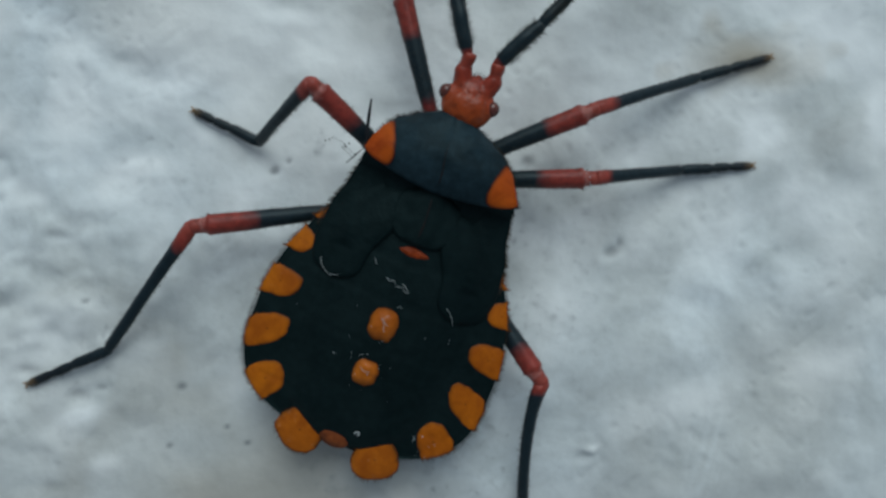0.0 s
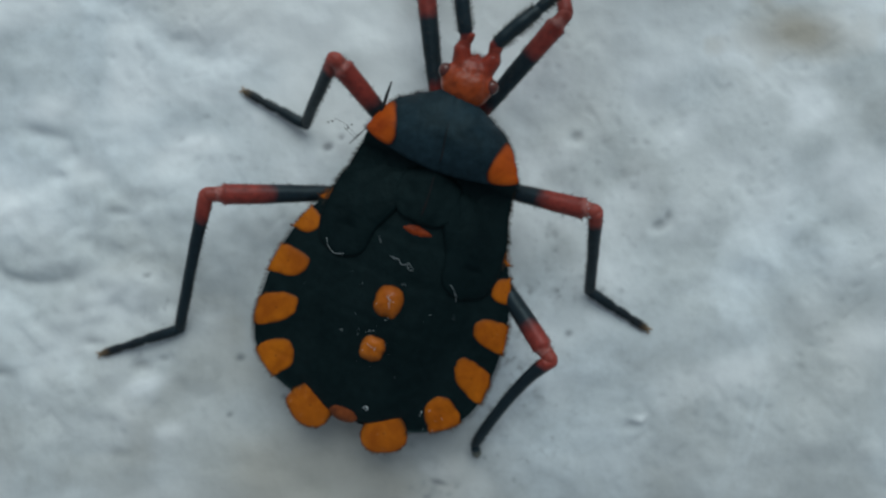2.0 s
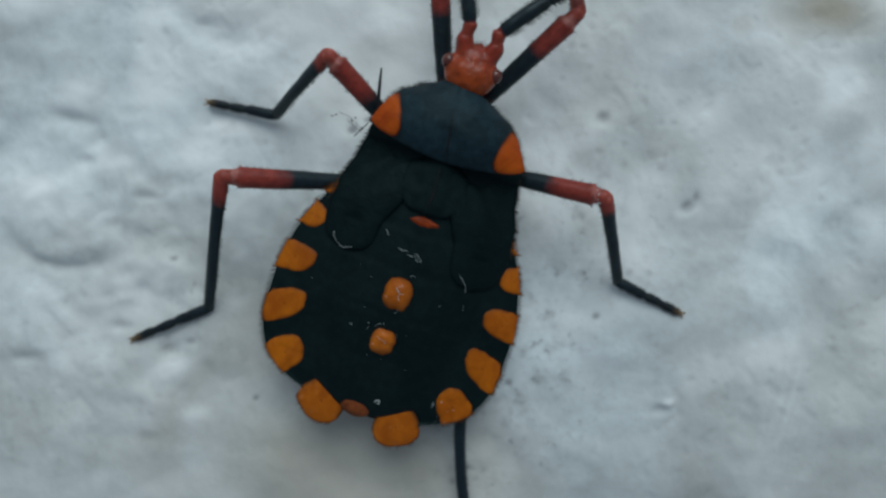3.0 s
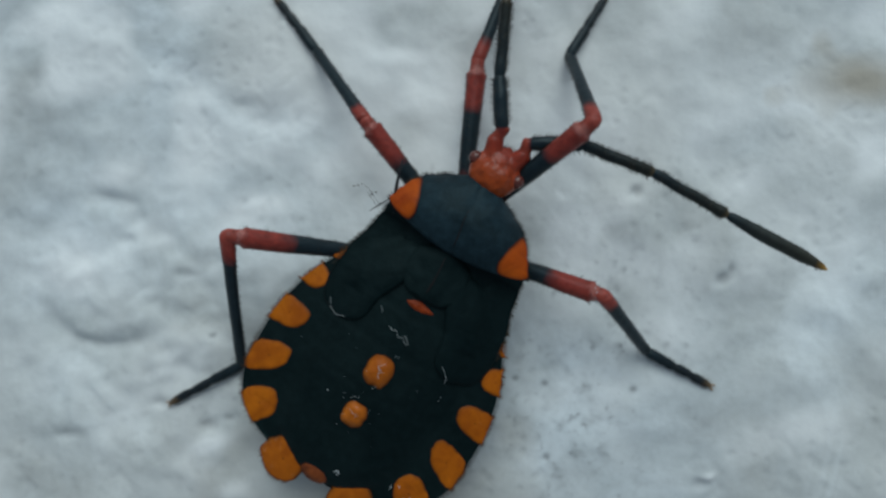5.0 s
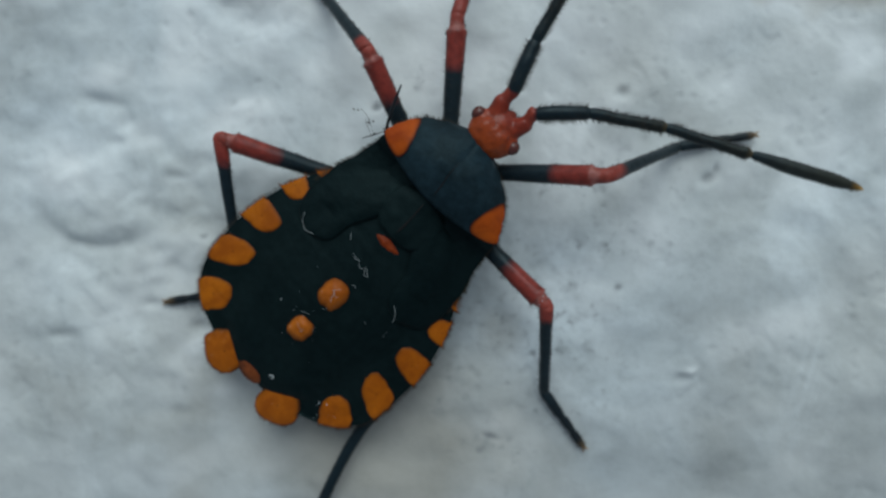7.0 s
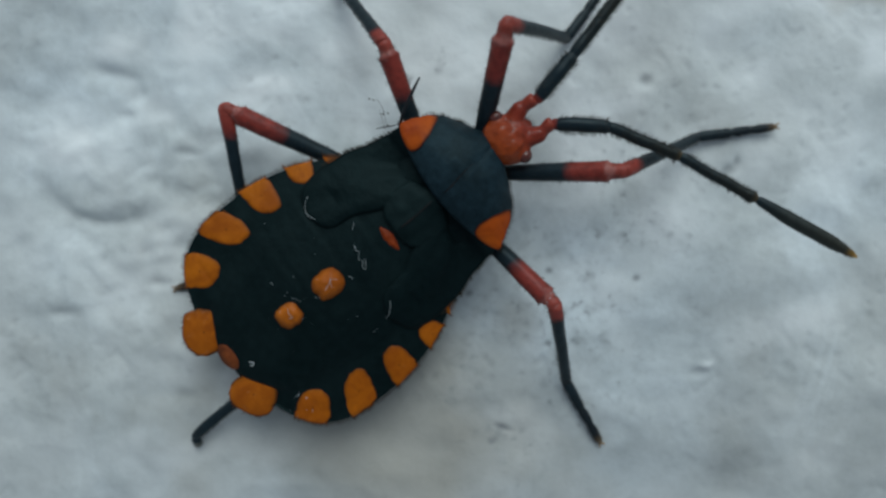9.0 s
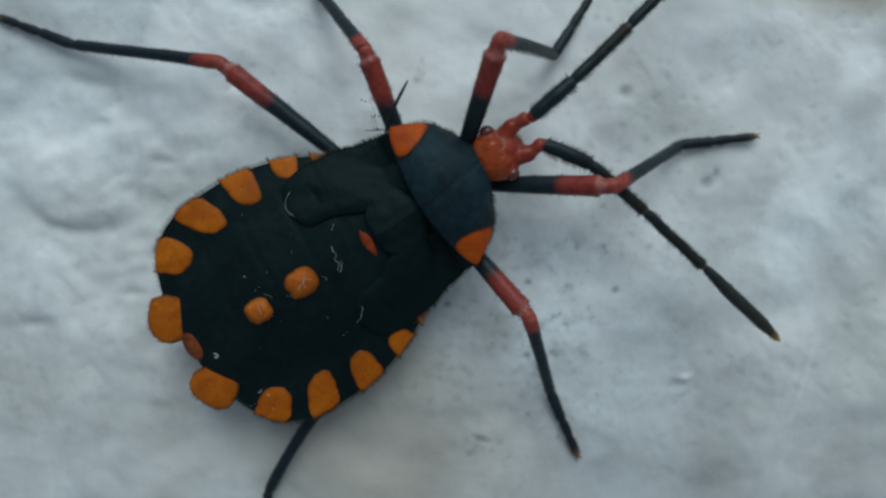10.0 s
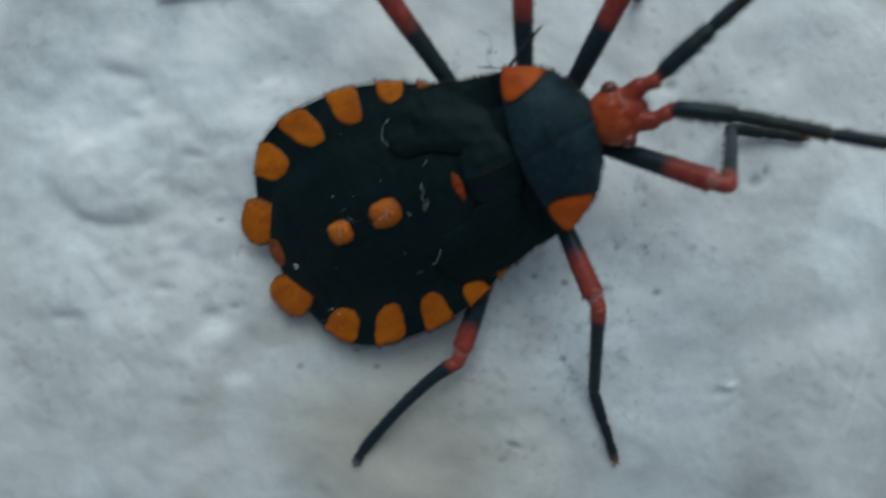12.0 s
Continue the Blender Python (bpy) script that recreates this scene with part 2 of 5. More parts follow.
def tube(bm, path, radii, seg=14, flat=1.0):
    """A tube along the path with a radius at each point; flat squeezes it in height. Closed ends."""
    path = [Vector(p) for p in path]
    rings = []
    for i, p in enumerate(path):
        t = (path[min(i + 1, len(path) - 1)] - path[max(i - 1, 0)]).normalized()
        side = t.cross(Vector((0, 0, 1)))
        side = side.normalized() if side.length > 1e-4 else Vector((1, 0, 0))
        up = side.cross(t)
        rings.append([bm.verts.new(p + radii[i] * (math.cos(a) * side + flat * math.sin(a) * up))
                      for a in (2 * math.pi * k / seg for k in range(seg))])
    for a, b in zip(rings, rings[1:]):
        for k in range(seg):
            bm.faces.new((a[k], a[(k + 1) % seg], b[(k + 1) % seg], b[k]))
    cap(bm, rings[0])
    cap(bm, rings[-1])


def spike(bm, foot, tip, r):
    """One bristle: a thin three-sided cone."""
    foot, tip = Vector(foot), Vector(tip)
    d = (tip - foot).normalized()
    a = d.orthogonal().normalized() * r
    b = d.cross(a)
    base = [bm.verts.new(foot + a * math.cos(w) + b * math.sin(w)) for w in (0, 2.094, 4.189)]
    top = bm.verts.new(tip)
    for i in range(3):
        bm.faces.new((base[i], base[(i + 1) % 3], top))


def glide(x, knots):
    """Smooth curve through knots (x, y), in growing x."""
    if x <= knots[0][0]:
        return knots[0][1]
    for (a, p), (b, q) in zip(knots, knots[1:]):
        if x <= b:
            s = (x - a) / (b - a)
            return p + (q - p) * s * s * (3 - 2 * s) if len(knots) < 3 else p + (q - p) * (0.5 * s + 0.5 * s * s * (3 - 2 * s))
    return knots[-1][1]


def ball(bm, at, r, sx=1, sy=1, sz=1, seg=16):
    rows = 9
    sheet_rows = sheet(bm, lambda u, v: (at[0] + r * sx * math.sin(math.pi * (0.02 + 0.96 * v)) * math.cos(2 * math.pi * u),
                                         at[1] + r * sy * math.sin(math.pi * (0.02 + 0.96 * v)) * math.sin(2 * math.pi * u),
                                         at[2] + r * sz * math.cos(math.pi * (0.02 + 0.96 * v))), seg, rows, True)
    cap(bm, sheet_rows[0])
    cap(bm, sheet_rows[-1])


# ---- the slab: one rough whitewashed sheet out to the horizon ----
def lattice(seed):
    return np.random.default_rng(seed).random((64, 64))


def value_noise(x, y, size, seed):
    g = lattice(seed)
    x, y = x / size + 1000, y / size + 1000
    i, j = np.floor(x).astype(int), np.floor(y).astype(int)
    fx, fy = x - i, y - j
    fx, fy = fx * fx * fx * (fx * (fx * 6 - 15) + 10), fy * fy * fy * (fy * (fy * 6 - 15) + 10)
    a, b = g[i % 64, j % 64], g[(i + 1) % 64, j % 64]
    c, e = g[i % 64, (j + 1) % 64], g[(i + 1) % 64, (j + 1) % 64]
    return (a + (b - a) * fx) + ((c + (e - c) * fx) - (a + (b - a) * fx)) * fy


def axis_steps(lo, hi, step):
    core = list(np.arange(lo, hi + step, step))
    out, d = [], step
    while (out[-1] if out else 0) < 4.0e6:
        d *= 1.32
        out.append((out[-1] if out else 0) + d)
    return np.array([lo - o for o in reversed(out)] + core + [core[-1] + o for o in out])


def slab():
    xs, ys = axis_steps(-34, 31, 0.13), axis_steps(-22, 20, 0.13)
    x, y = np.meshgrid(xs, ys)
    warp = value_noise(x, y, 5.0, 11) * 2.2
    near = np.clip(1.5 - np.hypot(x, y) / 120, 0, 1)
    z = 0.5 * (value_noise(x + warp, y, 6.5, 1) - 0.5) + 0.34 * (value_noise(x, y + warp, 2.7, 2) - 0.5)
    z += 0.1 * (value_noise(0.8 * x + 0.6 * y + 0.5 * warp, 0.8 * y - 0.6 * x, 1.25, 3) - 0.5) + 0.045 * (value_noise(0.6 * x - 0.8 * y, 0.6 * y + 0.8 * x + 0.3 * warp, 0.62, 4) - 0.5)
    streak = value_noise(0.5 * x + 0.87 * y + warp, 0.3 * (0.87 * x - 0.5 * y), 1.6, 5)
    z += 0.13 * (streak - 0.5)
    dark, beige, chalk_and_light, grit = np.zeros_like(z), np.zeros_like(z), np.zeros_like(z), np.zeros_like(z)

    def blob(cx, cy, rx, ry, turn=0.0):
        c, n = math.cos(radians(turn)), math.sin(radians(turn))
        ragged = 0.75 + 0.5 * value_noise(x, y, 0.45, 21)
        return np.exp(-(((c * (x - cx) + n * (y - cy)) / rx) ** 2 + ((c * (y - cy) - n * (x - cx)) / ry) ** 2) * ragged)

    def dent(cx, cy, rx, ry, depth, darken=0.0, turn=0.0):
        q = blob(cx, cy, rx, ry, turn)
        dark[:] = np.maximum(dark, darken * np.clip(1.5 * q - 0.3, 0, 1))
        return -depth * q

    # pits and pocks, many of them darkened inside
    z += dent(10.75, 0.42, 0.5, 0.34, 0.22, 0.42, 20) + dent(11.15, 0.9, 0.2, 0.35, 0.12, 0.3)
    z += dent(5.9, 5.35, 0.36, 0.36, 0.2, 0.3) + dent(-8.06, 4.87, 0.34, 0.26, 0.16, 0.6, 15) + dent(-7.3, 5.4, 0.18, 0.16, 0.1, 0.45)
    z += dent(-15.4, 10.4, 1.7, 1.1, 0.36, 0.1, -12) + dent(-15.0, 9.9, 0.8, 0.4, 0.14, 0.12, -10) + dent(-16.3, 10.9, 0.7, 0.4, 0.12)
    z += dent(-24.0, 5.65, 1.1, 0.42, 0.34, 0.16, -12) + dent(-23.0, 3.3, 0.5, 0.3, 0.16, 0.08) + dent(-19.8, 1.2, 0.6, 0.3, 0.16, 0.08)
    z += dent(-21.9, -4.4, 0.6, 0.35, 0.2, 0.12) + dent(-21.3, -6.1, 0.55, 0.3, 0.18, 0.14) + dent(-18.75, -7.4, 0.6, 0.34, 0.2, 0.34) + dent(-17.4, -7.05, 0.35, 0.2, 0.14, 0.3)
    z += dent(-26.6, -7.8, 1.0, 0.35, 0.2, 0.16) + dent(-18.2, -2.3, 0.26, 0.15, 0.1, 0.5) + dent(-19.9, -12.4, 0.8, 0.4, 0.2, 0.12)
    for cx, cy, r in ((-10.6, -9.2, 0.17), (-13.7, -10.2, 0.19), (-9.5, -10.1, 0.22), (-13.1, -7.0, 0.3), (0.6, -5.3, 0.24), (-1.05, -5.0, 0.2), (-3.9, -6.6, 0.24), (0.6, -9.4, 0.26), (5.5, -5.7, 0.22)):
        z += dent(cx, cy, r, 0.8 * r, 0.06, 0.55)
    # chalky blobs of lime; a raised grain over a pit; a blue-grey flake in a patch of lime
    for cx, cy, rx, ry, h in ((-23.6, 7.0, 1.5, 0.9, 0.16), (-26.1, 1.4, 1.1, 0.8, 0.1), (-15.2, 5.1, 1.0, 0.5, 0.06), (-18.4, -8.5, 1.1, 0.45, 0.1), (-17.1, -11.2, 0.9, 0.6, 0.08), (9.45, -10.6, 0.36, 0.22, 0.24), (-1.4, -13.5, 1.3, 0.8, 0.08),
                              (-13.6, 12.2, 1.6, 0.9, 0.1), (14.5, -8.0, 2.6, 1.0, 0.05), (7.5, -2.5, 2.0, 1.6, 0.05)):
        q = blob(cx, cy, rx, ry, 12)
        z += h * q
        chalk_and_light += 0.75 * q
    # first dent darkened as the raised grain's shade, then the flake
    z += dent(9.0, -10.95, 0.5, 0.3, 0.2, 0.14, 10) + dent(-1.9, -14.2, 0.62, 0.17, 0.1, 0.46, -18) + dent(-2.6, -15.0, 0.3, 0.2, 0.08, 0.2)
    # a swirl of trowelled lime: a low dome with a darkened groove round its lower side, and a faint arc
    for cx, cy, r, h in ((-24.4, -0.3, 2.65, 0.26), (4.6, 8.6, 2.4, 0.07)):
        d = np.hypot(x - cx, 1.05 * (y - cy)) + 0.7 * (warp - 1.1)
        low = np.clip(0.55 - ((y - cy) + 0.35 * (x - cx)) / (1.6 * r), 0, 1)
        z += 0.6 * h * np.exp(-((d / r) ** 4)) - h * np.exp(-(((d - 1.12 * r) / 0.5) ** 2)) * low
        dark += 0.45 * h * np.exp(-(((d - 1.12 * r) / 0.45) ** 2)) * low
    lumps = np.exp(-(((x + 21) / 8) ** 2 + ((y + 1) / 9) ** 2))
    z += lumps * (0.34 * (value_noise(x + warp, y, 1.5, 71) - 0.5) + 0.16 * (value_noise(0.7 * x + 0.7 * y, 0.7 * y - 0.7 * x, 0.7, 74) - 0.5))
    lime = np.clip((value_noise(x + 1.5 * warp, y - warp, 6.0, 72) + value_noise(x, y + warp, 2.4, 73)) * 1.5 - 1.25, 0, 1)
    # lime weighted towards the top, as part of the painted light
    chalk_and_light += 0.75 * lime * np.clip(0.75 + y / 26, 0.3, 1)
    smear = np.clip(value_noise(0.45 * (0.9 * x + 0.43 * y) + warp, 0.9 * y - 0.43 * x, 1.9, 77) * 2.2 - 1.15, 0, 1)
    chalk_and_light += 0.55 * smear * np.clip(value_noise(x - warp, y, 5.5, 78) * 1.8 - 0.35, 0, 1)
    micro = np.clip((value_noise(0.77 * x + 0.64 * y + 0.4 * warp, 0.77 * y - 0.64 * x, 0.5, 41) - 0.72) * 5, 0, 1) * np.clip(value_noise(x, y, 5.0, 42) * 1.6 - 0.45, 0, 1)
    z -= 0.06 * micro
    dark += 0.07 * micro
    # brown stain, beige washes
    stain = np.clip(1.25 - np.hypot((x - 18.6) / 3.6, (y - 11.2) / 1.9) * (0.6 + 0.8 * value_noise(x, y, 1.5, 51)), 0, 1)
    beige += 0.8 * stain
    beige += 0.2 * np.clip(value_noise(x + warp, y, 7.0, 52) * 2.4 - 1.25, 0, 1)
    # beige tint low on the sheet, deepened to paint the shade there
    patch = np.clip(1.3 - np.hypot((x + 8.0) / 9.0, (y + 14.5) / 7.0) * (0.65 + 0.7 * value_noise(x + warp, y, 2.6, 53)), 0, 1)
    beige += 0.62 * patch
    # painted falloff of the light: whiter upper middle, greyer lower ground
    chalk_and_light += 0.7 * np.exp(-(((x - 2) / 13) ** 2 + ((y - 10) / 6) ** 2)) * np.clip(0.5 + value_noise(x + warp, y - warp, 3.2, 75), 0, 1)
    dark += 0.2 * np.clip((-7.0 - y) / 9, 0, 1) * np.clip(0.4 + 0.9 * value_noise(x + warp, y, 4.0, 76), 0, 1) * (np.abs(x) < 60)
    # where grit lies
    for cx, cy, rx, ry, k in ((3.0, -5.0, 6.0, 7.0, 1.0), (-6.0, 6.3, 1.6, 1.2, 0.7), (8.5, 3.0, 5.0, 4.0, 0.4), (-17.5, -5.5, 4.5, 5.0, 0.55), (-1.0, -12.5, 5.5, 4.5, 0.9), (-14.5, 10.0, 3.0, 2.0, 0.2)):
        grit += k * np.exp(-(((x - cx) / rx) ** 2 + ((y - cy) / ry) ** 2)) * np.clip(1.7 * value_noise(x + 0.6 * warp, y, 1.7, 61) - 0.25, 0, 1)
    z *= near
    # level ground under the feet, so that they stand on it
    z -= 0.05
    verts = np.stack([x, y, z], -1).reshape(-1, 3) * MM
    ny, nx = x.shape
    idx = np.arange(nx * ny).reshape(ny, nx)
    faces = np.stack([idx[:-1, :-1], idx[:-1, 1:], idx[1:, 1:], idx[1:, :-1]], -1).reshape(-1, 4)
    me = bpy.data.meshes.new("ground")
    me.from_pydata(verts.tolist(), [], faces.tolist())
    me.polygons.foreach_set("use_smooth", [True] * len(me.polygons))
    att = me.color_attributes.new("dirt_and_shade", "FLOAT_COLOR", "POINT")
    rgba = np.stack([np.clip(dark, 0, 1) * near, np.clip(beige, 0, 1) * near, np.clip(chalk_and_light, 0, 0.9) * near, np.clip(grit, 0, 1) * near], -1)
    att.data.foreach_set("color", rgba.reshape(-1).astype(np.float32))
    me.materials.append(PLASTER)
    return tagged(new("ground", me), label="rough whitewashed plaster ground with grey pits and beige stains", category="ground", kind="structure")


slab()

# ---- the bug ----
bug = tagged(new("bug"), label="black bug nymph with orange spots and red-banded legs walking on plaster", category="bug")
bug.empty_display_size = 0.01


def half_width(y):
    """Half the abdomen's width at y."""
    t = y + 1.0
    q = (t / 8.2) ** 1.8 if t > 0 else (-t / 5.8) ** 3.6
    return 6.4 * math.sqrt(max(0.0, 1 - min(q, 1)))


def back(x, y):
    """Height of the abdomen's back."""
    w = max(half_width(y), 0.3)
    r = min(abs(x) / w, 1.0)
    rise = glide(y, [(-7.2, 0.35), (-5, 0.85), (-1, 1.3), (4, 1.35), (7, 1.1)])
    z = 2.75 + rise * (1 - r**2.2) + 0.3 * max(0, (r - 0.72) / 0.28) ** 2
    for line in (-4.9, -3.6, -1.2, 1.15, 3.2):
        z -= 0.04 * math.exp(-(((y - line - 0.05 * abs(x)) / 0.13) ** 2)) * (1 - r**4)
    z += 0.1 * math.exp(-((x / 1.4) ** 2)) * math.exp(-(((y + 1.2) / 3.2) ** 2))
    z -= 0.16 * math.exp(-(((r - 0.62) / 0.09) ** 2)) * (1 if y < 3 else 0)
    return z + 0.03 * noise.noise(Vector((1.4 * x, 1.4 * y, 3)))


def abdomen():
    bm = bmesh.new()
    n = 72

    def f(u, v):
        y = -6.78 + 13.92 * v
        w = half_width(y)
        a = 2 * math.pi * u
        x = w * math.cos(a)
        if math.sin(a) >= 0:
            return (x, y, back(x, y))
        r = min(abs(x) / max(w, 0.3), 1)
        return (x, y, 3.0 - 0.2 * min(1, w) - (0.75 * glide(y, [(-7.2, 0.2), (-4, 0.8), (2, 1)])) * (1 - r * r))

    rows = sheet(bm, f, n, 70, True)
    cap(bm, rows[0])
    cap(bm, rows[-1])
    return part("abdomen", bm, BLACK, bug, "flattened black abdomen with orange margin spots")


belly = abdomen()


hair = random.Random(31)


def spot(name, x, y, along, deep, parent, material, label="", lift=0.075, square=2.4, out=0.1, skew=0.0):
    """A raised cushion on the abdomen's margin, along its edge and inwards."""
    bm = bmesh.new()
    side = 1 if x >= 0 else -1
    e = 0.05
    tang = Vector((side * (half_width(y + e) - half_width(y - e)), 2 * e, 0)).normalized() if abs(y) < 6 else Vector((side * 0.92, 0.38, 0))
    tang.normalize()
    norm = Vector((side * tang.y, -side * tang.x, 0))
    c = Vector((x, y, 0))
    rings, seg = 9, 44
    rim_layer = bm.verts.layers.float_color.new("rim")

    def at(p, q):
        k = square + (2.6 if math.sin(q) > 0 and name == "margin_spot" else 0.0)
        m = (abs(math.cos(q)) ** k + abs(math.sin(q)) ** k) ** (-1 / k)
        wob = 1 + 0.09 * noise.noise(Vector((2.2 * math.cos(q) + x, 2.2 * math.sin(q) + y, 5))) + 0.02 * noise.noise(Vector((11 * math.cos(q) + x, 11 * math.sin(q) + y, 5)))
        s, r = p * along / 2 * math.cos(q) * m * wob, p * deep / 2 * math.sin(q) * m * wob
        taper = 1 + 0.1 * (r / deep * 2 + 0.4)
        pt = c + tang * (s * taper - skew * r) + norm * r
        if name == "margin_spot":
            limit = out + 0.16 * max(0.0, -math.cos(q)) ** 4
            for _ in range(24):
                if abs(pt.x) <= half_width(pt.y) + limit * p:
                    break
                pt -= norm * 0.04
        return pt

    top = []
    for k in range(rings + 1):
        p = k / rings
        row = []
        for i in range(seg):
            pt = at(p, 2 * math.pi * i / seg)
            w = half_width(pt.y)
            over = max(0.0, abs(pt.x) - w + 0.1) if pt.y > -6.4 else max(0, -6.6 - pt.y) * 0.5
            if name == "tail_lobe":
                z = 3.12 + 0.1 * (pt.y + 6) - 0.05 * (abs(pt.x) - 2) ** 2 + 0.1 * (1 - p**3)
            else:
                z = back(pt.x, pt.y) + lift * (1 - p**5) - 0.012 - 0.5 * min(over, 0.5) ** 1.3
            vert = bm.verts.new((pt.x, pt.y, z))
            faded = p**3 * (1.0 if math.sin(2 * math.pi * i / seg) < 0.25 else 0.6)
            vert[rim_layer] = (faded, faded, faded, 1)
            row.append(vert)
        top.append(row)
    under = [bm.verts.new((v.co.x, v.co.y, v.co.z - 0.32)) for v in top[-1]]
    for vert in under:
        vert[rim_layer] = (1, 1, 1, 1)
    for a, b in zip(top[1:], top[2:]):
        for i in range(seg):
            bm.faces.new((a[i], a[(i + 1) % seg], b[(i + 1) % seg], b[i]))
    for i in range(seg):
        bm.faces.new((top[-1][i], top[-1][(i + 1) % seg], under[(i + 1) % seg], under[i]))
    for v in top[0]:
        bm.verts.remove(v)
    cap(bm, top[1])
    cap(bm, under)
    rim = [v.co.z for v in top[-1]]
    ob = part(name, bm, material, parent, label)
    bm = bmesh.new()
    for k in range(64):
        q = math.pi * hair.uniform(0.08, 0.92)
        foot = at(0.97, q)
        z = rim[int(seg * q / (2 * math.pi))]
        foot = Vector((foot.x, foot.y, z - 0.05 * hair.random()))
        spike(bm, foot, foot + norm * hair.uniform(0.08, 0.28) + tang * hair.uniform(-0.06, 0.06) + Vector((0, 0, 0.04)), 0.018)
    part("bristles", bm, RUST, ob, "short rust-brown bristles", "stuff")
    return ob


for side in (-1, 1):
    spot("margin_spot", side * 5.0, 4.05, 0.8, 0.8, belly, ORANGE, "small orange margin spot")
    spot("margin_spot", side * 5.47, 2.4, 1.4, 1.6, belly, ORANGE, skew=0.1)
    spot("margin_spot", side * 5.62, 0.04, 1.55, 2.2, belly, ORANGE, skew=0.2)
    spot("margin_spot", side * 5.38, -2.45, 1.68, 2.2, belly, ORANGE, skew=0.4)
    spot("margin_spot", side * 4.56, -4.86, 1.78, 2.1, belly, ORANGE, out=0.22, skew=0.12)
    spot("tail_lobe", 2.1 if side > 0 else -2.0, -6.8 if side > 0 else -6.7, 2.42, 2.3, belly, TAIL_ORANGE, "worn orange lobe at the tail", square=2.15)


def knob(name, x, y, rx, ry, h, material, label="", k=2.8):
    """A domed tubercle on the middle of the back."""
    bm = bmesh.new()
    rim_layer = bm.verts.layers.float_color.new("rim")

    def f(u, v):
        a, p = 2 * math.pi * u, v
        m = (abs(math.cos(a)) ** k + abs(math.sin(a)) ** k) ** (-1 / k)
        m *= 1 + 0.1 * noise.noise(Vector((2 * math.cos(a), 2 * math.sin(a), 3 * y))) + 0.04 * noise.noise(Vector((6 * math.cos(a), 6 * math.sin(a), y)))
        px, py = x + rx * p * m * math.cos(a), y + ry * p * m * math.sin(a)
        z = back(px, py) - 0.06 + h * (1 - p**2.6) + 0.05 * noise.noise(Vector((3 * px, 3 * py, 1)))
        return (px, py, z)

    rows = sheet(bm, lambda u, v: f(u, 0.03 + 0.97 * v), 36, 12, True)
    for k, row in enumerate(rows):
        for vert in row:
            vert[rim_layer] = ((k / 11) ** 2.2,) * 3 + (1,)
    cap(bm, rows[0])
    return part(name, bm, material, belly, label)


knob("gland_spot", 0.0, 0.0, 0.76, 0.86, 0.5, GLAND, "shiny orange scent gland spot")
knob("gland_spot", 0.03, -2.58, 0.66, 0.7, 0.42, GLAND, "shiny orange scent gland spot")
knob("gland_mark", 0.08, 3.82, 0.92, 0.3, 0.15, MARK, "narrow pointed red-orange mark behind the shield", 1.35)


def tail():
    bm = bmesh.new()
    tube(bm, [(-0.2, -5.7, 3.0), (-0.2, -6.2, 3.1), (-0.2, -6.55, 3.1), (-0.2, -6.8, 3.05), (-0.2, -6.95, 2.95)], [0.8, 0.92, 0.85, 0.62, 0.25], 18, 0.3)
    return part("tail_segment", bm, BROWN, bug, "brown tail segment between orange lobes")


tail()


def thorax():
    bm = bmesh.new()
    rows = sheet(bm, lambda u, v: (glide(v, [(0, 2.6), (0.4, 3.1), (0.8, 1.9), (1, 0.9)]) * math.cos(2 * math.pi * u), 4.5 + 6.2 * v,
                                   2.9 + (1.15 if math.sin(2 * math.pi * u) > 0 else 1.5) * math.sin(2 * math.pi * u) * glide(v, [(0, 0.8), (0.5, 1), (1, 0.5)])), 32, 24, True)
    cap(bm, rows[0])
    cap(bm, rows[-1])
    return part("thorax", bm, BLACK, bug)


thorax()


def wing_pad(side):
    """A short rounded wing pad lying on the back."""
    bm = bmesh.new()
    mid = [(1.25, 3.3), (2.0, 3.36), (3.0, 3.4), (4.6, 2.97), (6.2, 2.44), (7.95, 2.06)]
    wide = [(1.25, 1.3), (2.0, 1.34), (3.0, 1.46), (4.6, 1.74), (6.2, 1.79), (7.95, 1.82)]

    def outline(v):
        y = 1.25 + 6.7 * v
        round_off = math.sqrt(max(0, 1 - (1 - min(1, (y - 1.25) / 1.0)) ** 2))
        return y, glide(y, mid), glide(y, wide) * round_off

    def f(u, v, under=False):
        y, c, w = outline(v)
        q = 2 * u - 1
        x = c + w * q
        base = back(min(x, half_width(y) - 0.05), y)
        lay = 0.04 + 0.18 * (1 - abs(q) ** 3) + 0.26 * v
        lay += 0.035 * math.exp(-(((q - 0.25 + 0.5 * v) / 0.16) ** 2)) - 0.035 * math.exp(-(((q + 0.45) / 0.18) ** 2))
        lay += 0.03 * noise.noise(Vector((1.2 * x, 0.8 * y, side * 7)))
        z = base + (lay if not under else -0.15)
        return (side * x, y, z)

    top = sheet(bm, lambda u, v: f(u, v * v * 0.35 + v * 0.65), 26, 34)
    low = sheet(bm, lambda u, v: f(u, v * v * 0.35 + v * 0.65, True), 26, 34)
    for edge in (0, -1):
        for a, b, c, d in zip([r[edge] for r in top], [r[edge] for r in top][1:], [r[edge] for r in low][1:], [r[edge] for r in low]):
            bm.faces.new((a, b, c, d))
    for edge in (0, -1):
        for a, b, c, d in zip(top[edge], top[edge][1:], low[edge][1:], low[edge]):
            bm.faces.new((a, b, c, d))
    return part("wing_pad", bm, PAD, bug, "short black wing pad with rounded tip")


pads = [wing_pad(-1), wing_pad(1)]


